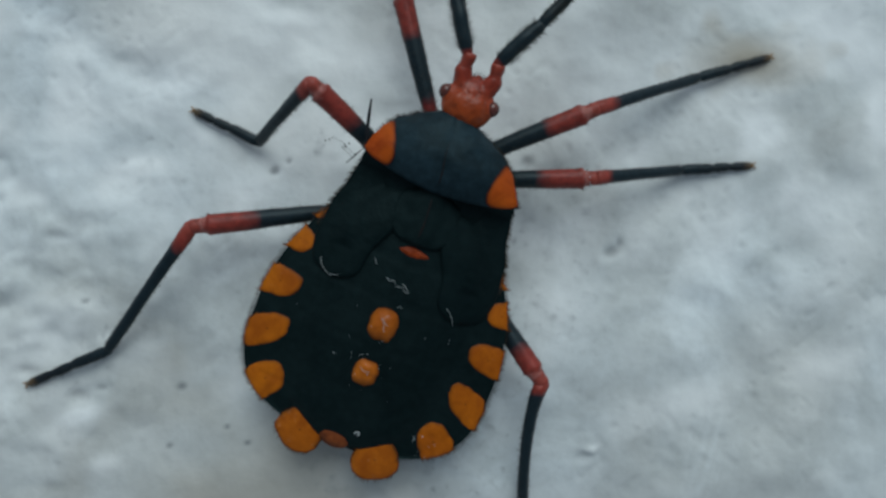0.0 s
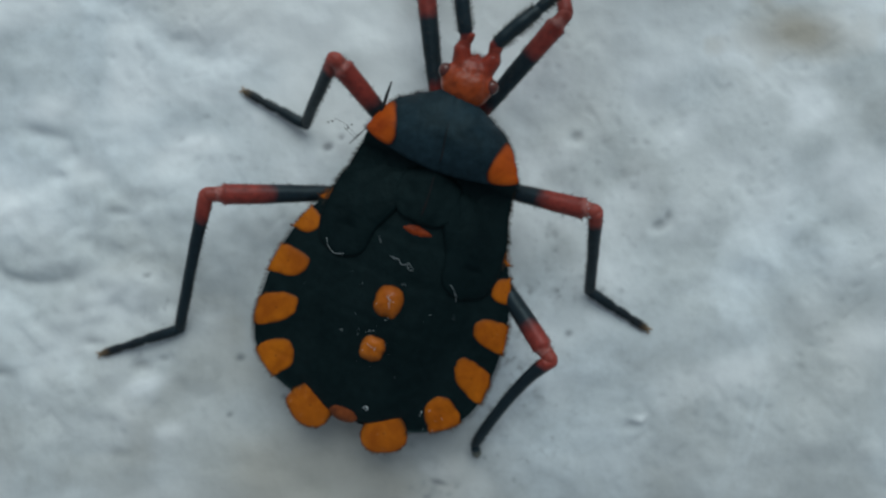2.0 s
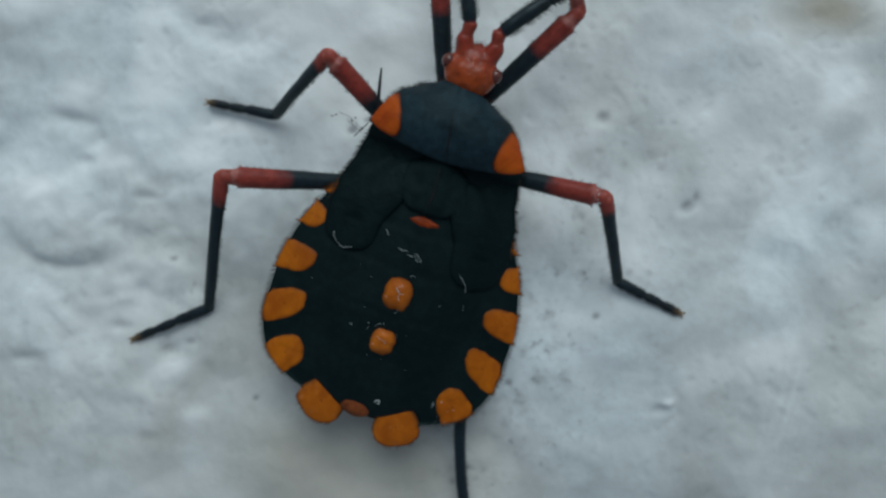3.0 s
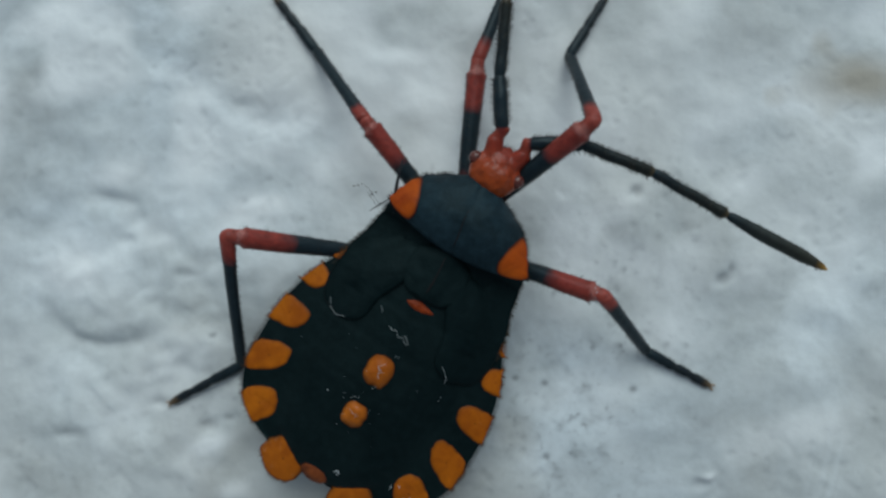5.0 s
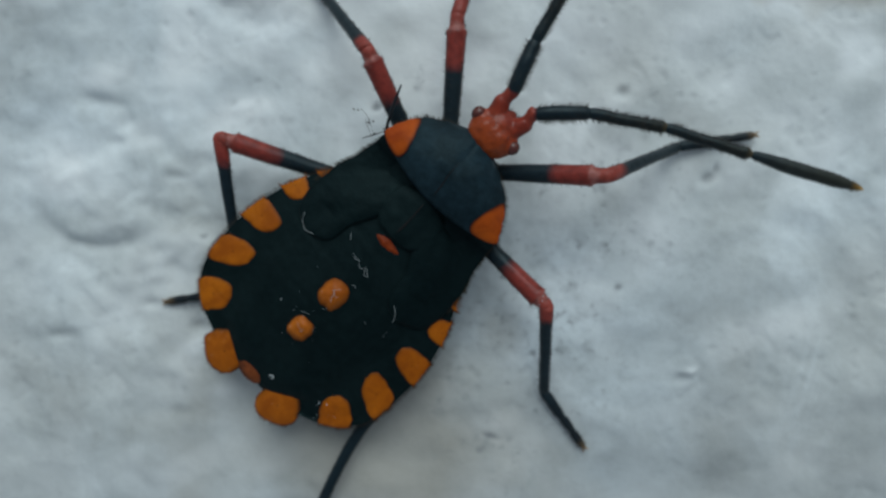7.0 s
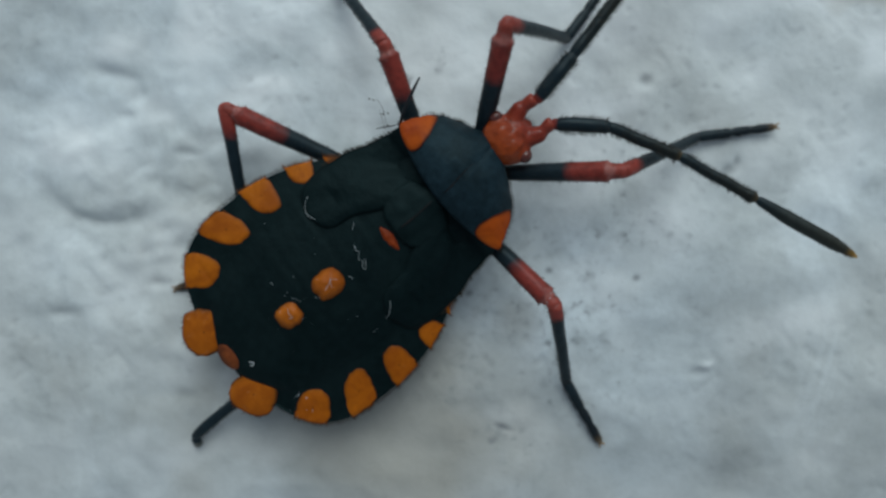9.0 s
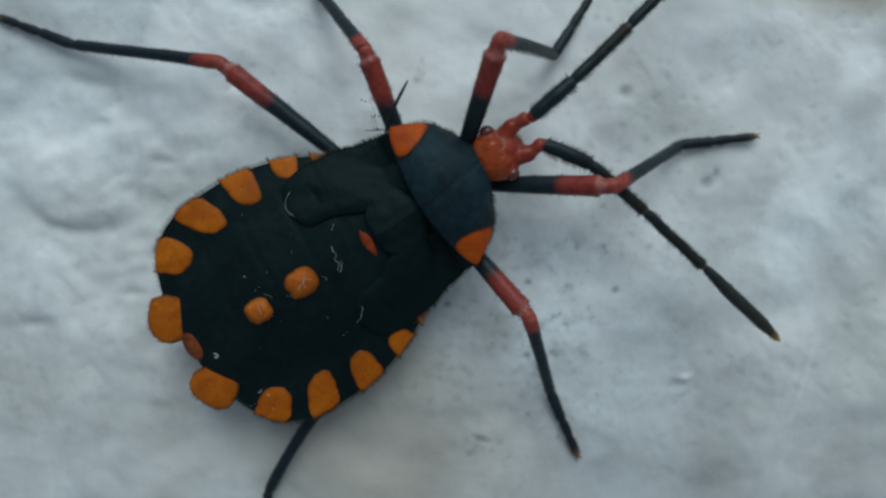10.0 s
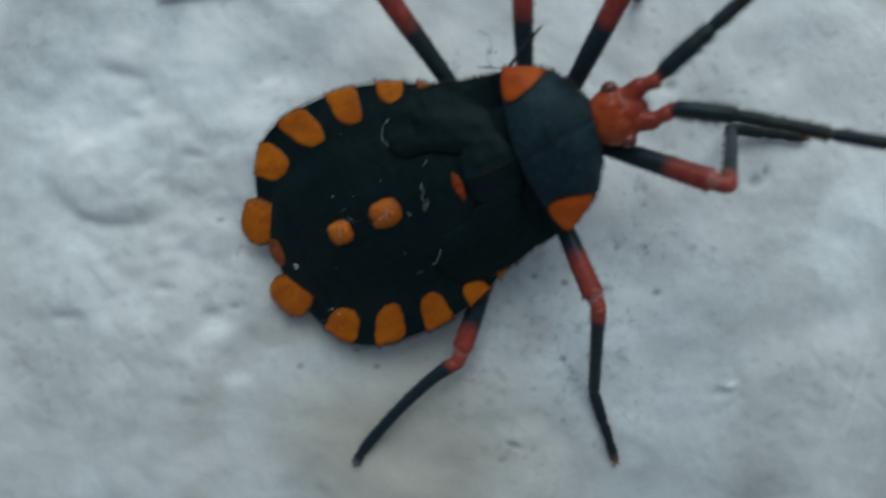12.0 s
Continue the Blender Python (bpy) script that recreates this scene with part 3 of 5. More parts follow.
def shield():
    """The plate between the wing pads."""
    bm = bmesh.new()

    def f(u, v):
        y = 4.1 + 3.6 * v
        w = glide(v, [(0, 0.5), (0.1, 1.3), (0.25, 1.75), (1, 1.6)])
        q = 2 * u - 1
        x = w * q
        z = back(x, y) + 0.14 + 0.38 * v + 0.14 * (1 - q * q) + 0.05 * math.exp(-((q / 0.08) ** 2)) - 0.05 * math.exp(-(((abs(q) - 0.55) / 0.2) ** 2))
        if u in (0.0, 1.0) or v == 0.0:
            z -= 0.5
        return (x, y, z + 0.03 * noise.noise(Vector((2 * x, 2 * y, 9))))

    sheet(bm, f, 30, 24)
    return part("shield_plate", bm, BLACK, bug, "black plate between the wing pads")


plate = shield()


def plate_seam():
    bm = bmesh.new()
    pts = []
    for k in range(9):
        v = 0.12 + 0.075 * k
        y = 4.1 + 3.6 * v
        x = 0.06 * math.sin(5 * v)
        pts.append((x, y, back(x, y) + 0.14 + 0.38 * v + 0.165))
    tube(bm, pts, [0.015, 0.05, 0.06, 0.05, 0.035, 0.04, 0.045, 0.04, 0.015], 8)
    part("seam", bm, SEAM, plate, "faint reddish seam along the middle")


plate_seam()


def pronotum_at(u, v):
    """Surface of the neck shield; u across from -1 to 1 (beyond: down its side), v from rear to front."""
    w = glide(v, [(0, 4.1), (0.2, 3.75), (0.42, 3.4), (0.65, 2.95), (0.86, 2.05), (1, 1.3)])
    q = max(-1.0, min(1.0, u))
    x = w * q - 0.3 * v
    y = 6.9 + 4.05 * v + (1 - v) * 0.048 * (4.1 * q) ** 2 - 0.25 * v * v * q * q
    z = 4.66 + 3.00 * v - 4.36 * v * v + 1.14 * v**3 - (0.75 + 1.75 * v - 1.50 * v * v) * abs(q) ** 2.4
    z += 0.05 * math.exp(-(((abs(q) - 0.45) / 0.2) ** 2)) * math.exp(-(((v - 0.72) / 0.12) ** 2))
    z -= 0.05 * math.exp(-((q / 0.06) ** 2)) * (0.4 + 0.6 * v) + 0.015 * math.exp(-(((v - 0.55) / 0.08) ** 2)) * (1 - q * q)
    z += 0.05 * noise.noise(Vector((1.3 * x, 1.3 * y, 2))) + 0.02 * noise.noise(Vector((4 * x, 4 * y, 2)))
    drop = max(0.0, abs(u) - 1)
    z -= 4.0 * drop
    x -= math.copysign(1.2 * drop * drop * 4, u) if drop else 0
    return Vector((x, y, z))


def pronotum():
    bm = bmesh.new()
    rows = sheet(bm, lambda u, v: pronotum_at(2.5 * u - 1.25, v), 52, 34)
    for row in (rows[0], rows[-1]):
        low = [bm.verts.new((v.co.x * 0.92, v.co.y + (0.12 if row is rows[0] else -0.12), min(v.co.z - 0.35, 3.6) if row is rows[0] else 3.0)) for v in row]
        for a, b, c, d in zip(row, row[1:], low[1:], low):
            bm.faces.new((a, b, c, d))
    return part("neck_shield", bm, SLATE, bug, "slate-black neck shield with orange corners")


neck = pronotum()


def midline():
    """Faint reddish seam along the neck shield."""
    bm = bmesh.new()
    tube(bm, [pronotum_at(0.015 * math.sin(9 * v), v) + Vector((0, 0, 0.0)) for v in (0.1 + 0.05 * k for k in range(11))], [0.012, 0.03, 0.035, 0.035, 0.03, 0.035, 0.03, 0.025, 0.02, 0.016, 0.01], 8)
    part("seam", bm, SEAM, neck, "faint reddish seam along the middle")


midline()


def corner(side):
    """The coloured corner of the neck shield: broad along its outer edge, running to a blunt point inwards."""
    bm = bmesh.new()
    rim_layer = bm.verts.layers.float_color.new("rim")
    edge = [(1.0, 0.03), (1.08, 0.2), (1.09, 0.44), (1.0, 0.63), (0.84, 0.53), (0.7, 0.33), (0.6, 0.14), (0.62, 0.01), (0.86, 0.0)]
    for _ in range(3):
        edge = [((1 - k) * a[0] + k * b[0], (1 - k) * a[1] + k * b[1]) for a, b in zip(edge, edge[1:] + edge[:1]) for k in (0.25, 0.75)]

    def f(u, v):
        p = 0.04 + 0.96 * v
        eu, ev = edge[int(round(u * len(edge))) % len(edge)]
        wob = p * (1 + 0.04 * noise.noise(Vector((5 * eu, 5 * ev, side))))
        uu, vv = 0.9 + (eu - 0.9) * wob, 0.2 + (ev - 0.2) * wob
        s = pronotum_at(side * uu, min(max(vv, 0.0), 1))
        return s + Vector((side * 0.06, -0.05, 0.05)) * (1 - p**7) + Vector((side * 0.045, -0.03, 0.045))

    rows = sheet(bm, f, len(edge), 10, True)
    for k, row in enumerate(rows):
        for vert in row:
            vert[rim_layer] = ((k / 9) ** 4,) * 3 + (1,)
    cap(bm, rows[0])
    return part("corner_spot", bm, AMBER, neck, "red-orange corner of the neck shield")


corner(-1), corner(1)


HEAD_X = -0.1


def head_blobs(p):
    """Smooth union of the head's swellings: how far p lies outside of it."""
    def egg(c, r):
        q = Vector(((p.x - c[0]) / r[0], (p.y - c[1]) / r[1], (p.z - c[2]) / r[2]))
        return (q.length - 1) * min(r)

    def rod(a, b, r):
        a, b = Vector(a), Vector(b)
        k = max(0.0, min(1.0, (p - a).dot(b - a) / (b - a).length_squared))
        return (p - a - (b - a) * k).length - r

    out = egg((HEAD_X, 11.35, 3.98), (1.24, 1.02, 0.9))
    pieces = [egg((HEAD_X, 12.05, 3.95), (1.05, 0.86, 0.74)), rod((HEAD_X, 12.1, 4.12), (HEAD_X + 0.02, 12.82, 3.98), 0.27), rod((HEAD_X, 11.2, 4.52), (HEAD_X, 12.0, 4.5), 0.2)]
    for side in (-1, 1):
        pieces += [rod((HEAD_X + side * 0.52, 12.0, 4.0), (HEAD_X + side * 0.78, 12.92, 4.28), 0.43), egg((HEAD_X + side * 1.0, 11.68, 4.1), (0.4, 0.5, 0.44)), egg((HEAD_X + side * 0.5, 11.55, 4.6), (0.3, 0.4, 0.25))]
    for d in pieces:
        k = max(0.0, 0.16 - abs(out - d)) / 0.16
        out = min(out, d) - k * k * 0.04
    return out


def head():
    """A short lumpy head: bulging temples, two antenna tubercles and a ridged snout between them."""
    bm = bmesh.new()
    cx = HEAD_X
    middle = Vector((cx, 11.75, 4.0))

    def f(u, v):
        a, e = 2 * math.pi * u, math.pi * (0.015 + 0.97 * v)
        way = Vector((math.sin(e) * math.cos(a), -math.cos(e), math.sin(e) * math.sin(a)))
        lo, hi = 0.1, 2.2
        for _ in range(14):
            m = (lo + hi) / 2
            lo, hi = (m, hi) if head_blobs(middle + way * m) < 0 else (lo, m)
        q = middle + way * lo
        return q + way * (0.03 * noise.noise(q * 3.4) + 0.012 * noise.noise(q * 9))

    rows = sheet(bm, f, 84, 64, True)
    cap(bm, rows[0])
    cap(bm, rows[-1])
    ob = part("head", bm, HEAD, bug, "red head, orange behind, with round dark eyes")
    for side in (-1, 1):
        bm = bmesh.new()
        at = Vector((-0.12 + side * 0.73, 13.8, 4.63))
        start = Vector((cx + side * 0.78, 13.05, 4.32))
        tube(bm, [start + (at - start) * k for k in (0, 0.15, 0.3, 0.45, 0.65, 0.85, 1.0)], [0.38, 0.35, 0.31, 0.32, 0.35, 0.35, 0.31], 18)
        part("antenna_socket", bm, RED, ob, "red base of the antenna")
    for side in (-1, 1):
        bm = bmesh.new()
        ball(bm, (cx + side * 1.21, 11.74, 4.22), 0.38, 0.92, 1, 1, 24)
        part("eye", bm, EYE, ob, "glossy dark red-brown eye")
    bm = bmesh.new()
    for k in range(120):
        a = rng.uniform(0.02, math.pi - 0.02)
        p = f(a / (2 * math.pi), rng.uniform(0.3, 0.98))
        o = (p - middle).normalized()
        spike(bm, p, p + o * rng.uniform(0.06, 0.16) + Vector((0, 0.06, 0)), 0.009)
    for k in range(46):
        p = Vector((cx + rng.uniform(-0.3, 0.34), 12.7 + rng.uniform(0, 0.34), 4.05 + rng.uniform(-0.2, 0.2)))
        spike(bm, p, p + Vector((rng.uniform(-0.08, 0.08), rng.uniform(0.18, 0.36), rng.uniform(0.0, 0.18))), 0.011)
    for side in (-1, 1):
        for k in range(40):
            p = Vector((cx + side * (0.78 + rng.uniform(0.1, 0.44)), rng.uniform(12.3, 13.6), 4.3 + rng.uniform(-0.2, 0.2)))
            spike(bm, p - Vector((side * 0.2, 0, 0)), p + Vector((side * rng.uniform(0.02, 0.14), rng.uniform(0.02, 0.12), 0.06)), 0.01)
    part("bristles", bm, BRISTLE, ob, "fine dark bristles", "stuff")
    return ob


head()


def limb_bristles(ob, length, radius, count, reach, flat=1.0, bow=0.0):
    """Short hairs all round a limb, leaning towards its tip."""
    bm = bmesh.new()
    for k in range(int(2.6 * count)):
        y = length * rng.uniform(0.05, 0.97)
        a = rng.uniform(0, 2 * math.pi)
        n = Vector((math.cos(a), 0, flat * math.sin(a)))
        p = Vector((bow * math.sin(math.pi * (y / length) ** 0.75), y, 0)) + n * radius(y / length) * 0.96
        spike(bm, p, p + n * reach * rng.uniform(0.35, 0.85) + Vector((0, reach * 0.4, 0)), 0.0115)
    part("bristles", bm, BRISTLE, ob, "fine dark bristles", "stuff")


def limb(name, length, knots, material, label="", flat=1.0, hairs=70, reach=0.2, bend=0.0, n=22, back=0.06, bow=0.0):
    """A limb segment from its joint at the origin along +y."""
    bm = bmesh.new()
    r = knots[0][1]
    path, radii = [(0, -back - 0.75 * r, 0), (0, -back - 0.5 * r, 0), (0, -back, 0)], [0.3 * r, 0.72 * r, 0.97 * r]
    for i in range(n + 1):
        s = i / n
        path.append((bow * math.sin(math.pi * s**0.75) + 0.03 * noise.noise(Vector((4 * s, length, 1))), length * s, bend * math.sin(math.pi * s) + 0.03 * noise.noise(Vector((4 * s, length, 5)))))
        radii.append(glide(s, knots) * (1 + 0.03 * noise.noise(Vector((9 * s, length, 8)))))
    r = knots[-1][1]
    path += [(0, length + 0.4 * r, 0), (0, length + 0.65 * r, 0)]
    radii += [0.78 * r, 0.35 * r]
    tube(bm, path, radii, 16, flat)
    ob = part(name, bm, material, bug, label)
    if hairs:
        limb_bristles(ob, length, lambda s: glide(s, knots), hairs, reach, flat, bow)
    return ob


def leg(lengths, shell, stub=False):
    """Femur, tibia and tarsus as three parts of the bug."""
    a, b, c = lengths
    thigh = limb("femur", a, [(0, 0.3), (0.1, 0.36), (0.45, 0.45), (0.7, 0.5), (0.86, 0.515), (0.9, 0.555), (0.912, 0.54), (0.922, 0.405), (0.96, 0.38), (1.0, 0.375)], shell, "black femur with red outer half", 0.95, 260, 0.27, n=62)
    shin = limb("tibia", b, [(0, 0.375), (0.03, 0.385), (0.1, 0.37), (0.22, 0.325), (0.6, 0.295), (0.93, 0.3), (0.985, 0.275), (1, 0.24)], WORN_TIBIA if stub else TIBIA, "black tibia, red below the knee", 0.88, 300, 0.2, 0.12, back=0.02, bow=0.36 if stub else 0.0)
    if stub:
        foot = limb("tarsus", c, [(0, 0.22), (0.4, 0.27), (0.8, 0.25), (1, 0.12)], STUB, "broken tarsus, a short blunt stub", 0.9, 8, 0.15)
    else:
        foot = limb("tarsus", c, [(0, 0.26), (0.06, 0.3), (0.38, 0.28), (0.44, 0.21), (0.5, 0.26), (0.62, 0.24), (0.68, 0.19), (0.76, 0.24), (0.93, 0.22), (1, 0.1)], TARSUS, "black tarsus with tan tip", 0.85, 110, 0.18, n=34, back=0.1)
        bm = bmesh.new()
        for side in (-1, 1):
            tube(bm, [(side * 0.05, c - 0.06, 0), (side * 0.13, c + 0.09, 0.03), (side * 0.15, c + 0.2, -0.05), (side * 0.13, c + 0.25, -0.14)], [0.05, 0.045, 0.03, 0.01], 8)
        part("claws", bm, TAN, foot, "pair of small tan claws")
    return thigh, shin, foot


def antenna(lengths):
    a, b, c, d = lengths
    return (limb("scape", a, [(0, 0.29), (0.08, 0.34), (0.3, 0.36), (0.6, 0.365), (0.93, 0.345), (1, 0.28)], SCAPE, "black first antenna segment", 1, 200, 0.38, 0.12),
            limb("antenna_segment", b, [(0, 0.26), (0.05, 0.29), (0.9, 0.285), (0.96, 0.31), (1, 0.24)], FLAG, "", 1, 230, 0.32),
            limb("antenna_segment", c, [(0, 0.22), (0.05, 0.26), (0.85, 0.265), (0.95, 0.33), (1, 0.2)], FLAG, "", 1, 230, 0.28),
            limb("antenna_club", d, [(0, 0.16), (0.05, 0.24), (0.35, 0.345), (0.75, 0.335), (0.93, 0.2), (1, 0.06)], CLUB, "dark antenna tip segment ending in tan", 1, 190, 0.13))


def body_bristles():
    bm = bmesh.new()
    for side in (-1, 1):
        for k in range(460):
            y = -6.8 + 10.6 * k / 460 + rng.uniform(-0.03, 0.03)
            x = side * (half_width(y) + 0.0)
            n = Vector((side, 0.25 * (y + 1) / 6, 0.2)).normalized()
            p = Vector((x, y, 2.98))
            spike(bm, p + Vector((side * 0.04, 0, 0)), p + n * rng.uniform(0.12, 0.33) + Vector((0, -0.05, 0)), 0.014)
    part("bristles", bm, BRISTLE, belly, "fine dark bristles along the margin", "stuff")
    bm = bmesh.new()
    for side in (-1, 1):
        for k in range(230):
            v = rng.uniform(0, 1)
            p = pronotum_at(side * rng.uniform(0.97, 1.05), v)
            spike(bm, p, p + Vector((side * 0.8, 0.35, 0.4)) * rng.uniform(0.1, 0.32), 0.015)
    part("bristles", bm, BRISTLE, neck, "fine dark bristles along the edge", "stuff")
    for side, pad in zip((-1, 1), pads):
        bm = bmesh.new()
        for k in range(260):
            y = 3.4 + 4.2 * rng.random()
            x = glide(y, [(3.0, 4.89), (4.6, 4.7), (6.2, 4.22), (7.95, 3.86)])
            p = Vector((side * x, y, back(x - 0.3, y) + 0.25))
            spike(bm, p, p + Vector((side * 0.8, -0.2, 0.25)) * rng.uniform(0.1, 0.34), 0.016)
        part("bristles", bm, BRISTLE, pad, "fine dark bristles along the edge", "stuff")


body_bristles()


def strand(points, r, material, name, label):
    bm = bmesh.new()
    tube(bm, points, [r * (1 - 0.5 * abs(2 * i / (len(points) - 1) - 1) ** 3) for i in range(len(points))], 7)
    return part(name, bm, material, bug, label)


swinging_fibre = strand([(0, 0, 0), (0, -0.7, 0.04), (0.02, -1.4, 0.06), (0.06, -2.1, 0.04), (0.2, -2.8, -0.06)], 0.088, FIBRE, "stuck_fibre", "stiff dark fibre stuck to the shoulder")
strand([(-4.6, 6.72, 3.95), (-4.38, 7.1, 4.0), (-4.2, 7.42, 4.05), (-4.02, 7.75, 4.1)], 0.028, FIBRE, "stuck_fibre", "stiff dark fibre stuck to the shoulder")


def stuck_dirt():
    """Crumbs of soil on a wisp of silk, caught at the shoulder."""
    bm = bmesh.new()
    crumbs = random.Random(5)
    for cx, cy, cz, n, wide in ((-5.7, 7.65, 3.3, 3, 0.15), (-5.0, 7.42, 3.5, 4, 0.17), (-4.6, 7.3, 3.6, 3, 0.14)):
        for _ in range(n):
            at = (cx + crumbs.gauss(0, wide), cy + crumbs.gauss(0, 0.7 * wide), cz + crumbs.gauss(0, 0.08))
            ball(bm, at, crumbs.uniform(0.025, 0.055), crumbs.uniform(0.8, 1.7), crumbs.uniform(0.7, 1.2), 0.8, 7)
    for a, b, c in (((-5.8, 7.7, 3.3), (-5.3, 7.66, 3.38), (-4.3, 7.2, 3.65)), ((-5.3, 7.5, 3.35), (-4.9, 7.3, 3.45), (-4.3, 7.05, 3.6))):
        tube(bm, [a, b, c], [0.007, 0.009, 0.007], 6)
    part("stuck_dirt", bm, BRISTLE, bug, "dark soil crumbs caught on silk at the shoulder", "stuff")


stuck_dirt()


def lint(points, r, on):
    pts = []
    for i, ((x0, y0), (x1, y1)) in enumerate(zip(points, points[1:])):
        for k in range(3):
            x, y = x0 + (x1 - x0) * k / 3 + rng.uniform(-0.022, 0.022), y0 + (y1 - y0) * k / 3 + rng.uniform(-0.022, 0.022)
            pts.append((x, y, on(x, y) + 0.05 + 0.04 * rng.random()))
    bm = bmesh.new()
    tube(bm, pts, [0.75 * r * rng.uniform(0.45, 1.25) for _ in pts], 6)
    return part("lint", bm, LINT, belly, "thin white lint")


def above_pad(x, y):
    return back(x, y) + 0.55


lint([(-4.05, 1.95), (-3.95, 1.7), (-3.72, 1.5), (-3.4, 1.36), (-3.1, 1.42), (-2.8, 1.6)], 0.013, above_pad)
lint([(-0.75, 2.25), (-0.5, 2.12), (-0.28, 2.2), (-0.05, 1.98), (0.2, 2.05), (0.42, 1.85), (0.6, 1.9), (0.3, 2.16), (0.05, 2.18)], 0.014, back)
lint([(-0.18, 0.3), (0.02, 0.12), (0.08, -0.15), (0.22, -0.3)], 0.016, lambda x, y: back(x, y) + 0.42)
lint([(-0.55, -1.9), (-0.4, -1.72), (-0.28, -1.78)], 0.011, back)
lint([(0.3, 1.02), (0.5, 1.1), (0.62, 1.0)], 0.011, back)
lint([(-0.3, -2.3), (-0.05, -2.45), (0.2, -2.4), (0.12, -2.7)], 0.013, lambda x, y: back(x, y) + 0.36)
lint([(0.1, 0.55), (-0.1, 0.3), (0.15, 0.1), (0.35, 0.2)], 0.013, lambda x, y: back(x, y) + 0.42)
lint([(-1.6, 2.9), (-1.45, 2.7), (-1.3, 2.62)], 0.012, back)
lint([(2.6, 1.9), (2.85, 1.7), (3.1, 1.4), (3.15, 1.1)], 0.011, above_pad)
lint([(0.62, -5.75), (0.8, -5.6), (0.9, -5.75), (0.75, -5.9)], 0.045, back)


def dust():
    bm = bmesh.new()
    for k in range(30):
        a, r = rng.uniform(0, 2 * math.pi), math.sqrt(rng.random())
        x, y = 5.2 * r * math.cos(a), -0.6 + 5.6 * r * math.sin(a)
        if y > 1.2:
            continue
        s = rng.uniform(0.006, 0.017)
        ball(bm, (x, y, back(x, y) + 0.4 * s), s, rng.uniform(1, 2.6), rng.uniform(0.7, 1.6), 0.7, 6)
    for cx, cy, n in ((0, 0, 9), (0, -2.58, 9), (4.3, -5.4, 12), (2.4, -6.9, 10), (-2.0, -6.9, 5)):
        for k in range(n):
            a = rng.uniform(0, 2 * math.pi)
            q = rng.uniform(0.2, 0.95)
            x, y = cx + q * math.cos(a), cy + q * math.sin(a)
            s = rng.uniform(0.007, 0.022)
            if abs(x) < half_width(y):
                ball(bm, (x, y, back(x, y) + (0.12 if cx else 0.35 * (q < 0.6)) + 0.4 * s), s, rng.uniform(1, 2.8), rng.uniform(0.7, 1.8), 0.6, 6)
    part("dust", bm, LINT, belly, "white dust specks", "stuff")


dust()

# ---- limbs and their joints, on the bug ----
limb_set = {}
limb_set['left_fore'] = ((-0.53, 9.19, 2.15), (7.93, 7.44, 4.37), leg((7.93, 7.44, 4.37), FORE_FEMUR), -1)
limb_set['right_fore'] = ((0.53, 9.19, 2.15), (7.93, 7.44, 4.37), leg((7.93, 7.44, 4.37), FORE_FEMUR), 1)
limb_set['left_middle'] = ((-1.97, 7.59, 2.12), (6.45, 6.21, 4.02), leg((6.45, 6.21, 4.02), MIDDLE_FEMUR), -1)
limb_set['right_middle'] = ((1.97, 7.59, 2.12), (6.45, 6.21, 4.02), leg((6.45, 6.21, 4.02), MIDDLE_FEMUR), 1)
limb_set['left_hind'] = ((-2.67, 4.99, 1.25), (8.64, 8.68, 4.77), leg((8.64, 8.68, 4.77), HIND_FEMUR), -1)
limb_set['right_hind'] = ((2.67, 4.99, 1.25), (8.64, 7.4, 0.8), leg((8.64, 7.4, 0.8), WORN_FEMUR, stub=True), 1)
limb_set['left_antenna'] = ((-0.85, 13.77, 4.63), (2.65, 3.72, 4.18, 5.46), antenna((2.65, 3.72, 4.18, 5.46)), -1)
limb_set['right_antenna'] = ((0.61, 13.77, 4.63), (2.65, 3.72, 4.18, 5.46), antenna((2.65, 3.72, 4.18, 5.46)), 1)



def knee_flakes():
    """White flakes of old skin at one knee."""
    _, lengths, parts, _ = limb_set["right_middle"]
    bm = bmesh.new()
    for k in range(15):
        a = rng.gauss(1.1, 0.55)
        y = 0.925 * lengths[0] + rng.gauss(0.0, 0.14)
        r = 0.43 if y < 0.925 * lengths[0] else 0.36
        p = Vector((r * math.cos(a), y, r * math.sin(a)))
        q = p + Vector((rng.uniform(-0.16, 0.16), rng.uniform(-0.2, 0.2), 0.03))
        tube(bm, [p, (p + q) / 2 + Vector((0, 0, 0.02)), q], [0.012, rng.uniform(0.018, 0.05), 0.01], 6)
    part("flakes", bm, LINT, parts[0], "white flakes of skin", "stuff")


knee_flakes()


# ---- what moves ----
def aim(at, azimuth, rise):
    """Pose of a limb segment that starts at a joint: its +y axis points that way."""
    y = Vector((math.cos(azimuth) * math.cos(rise), math.sin(azimuth) * math.cos(rise), math.sin(rise)))
    x = y.cross(Vector((0, 0, 1))).normalized()
    z = x.cross(y)
    m = Matrix((x, y, z)).transposed().to_4x4()
    m.translation = Vector(at) * MM
    return m


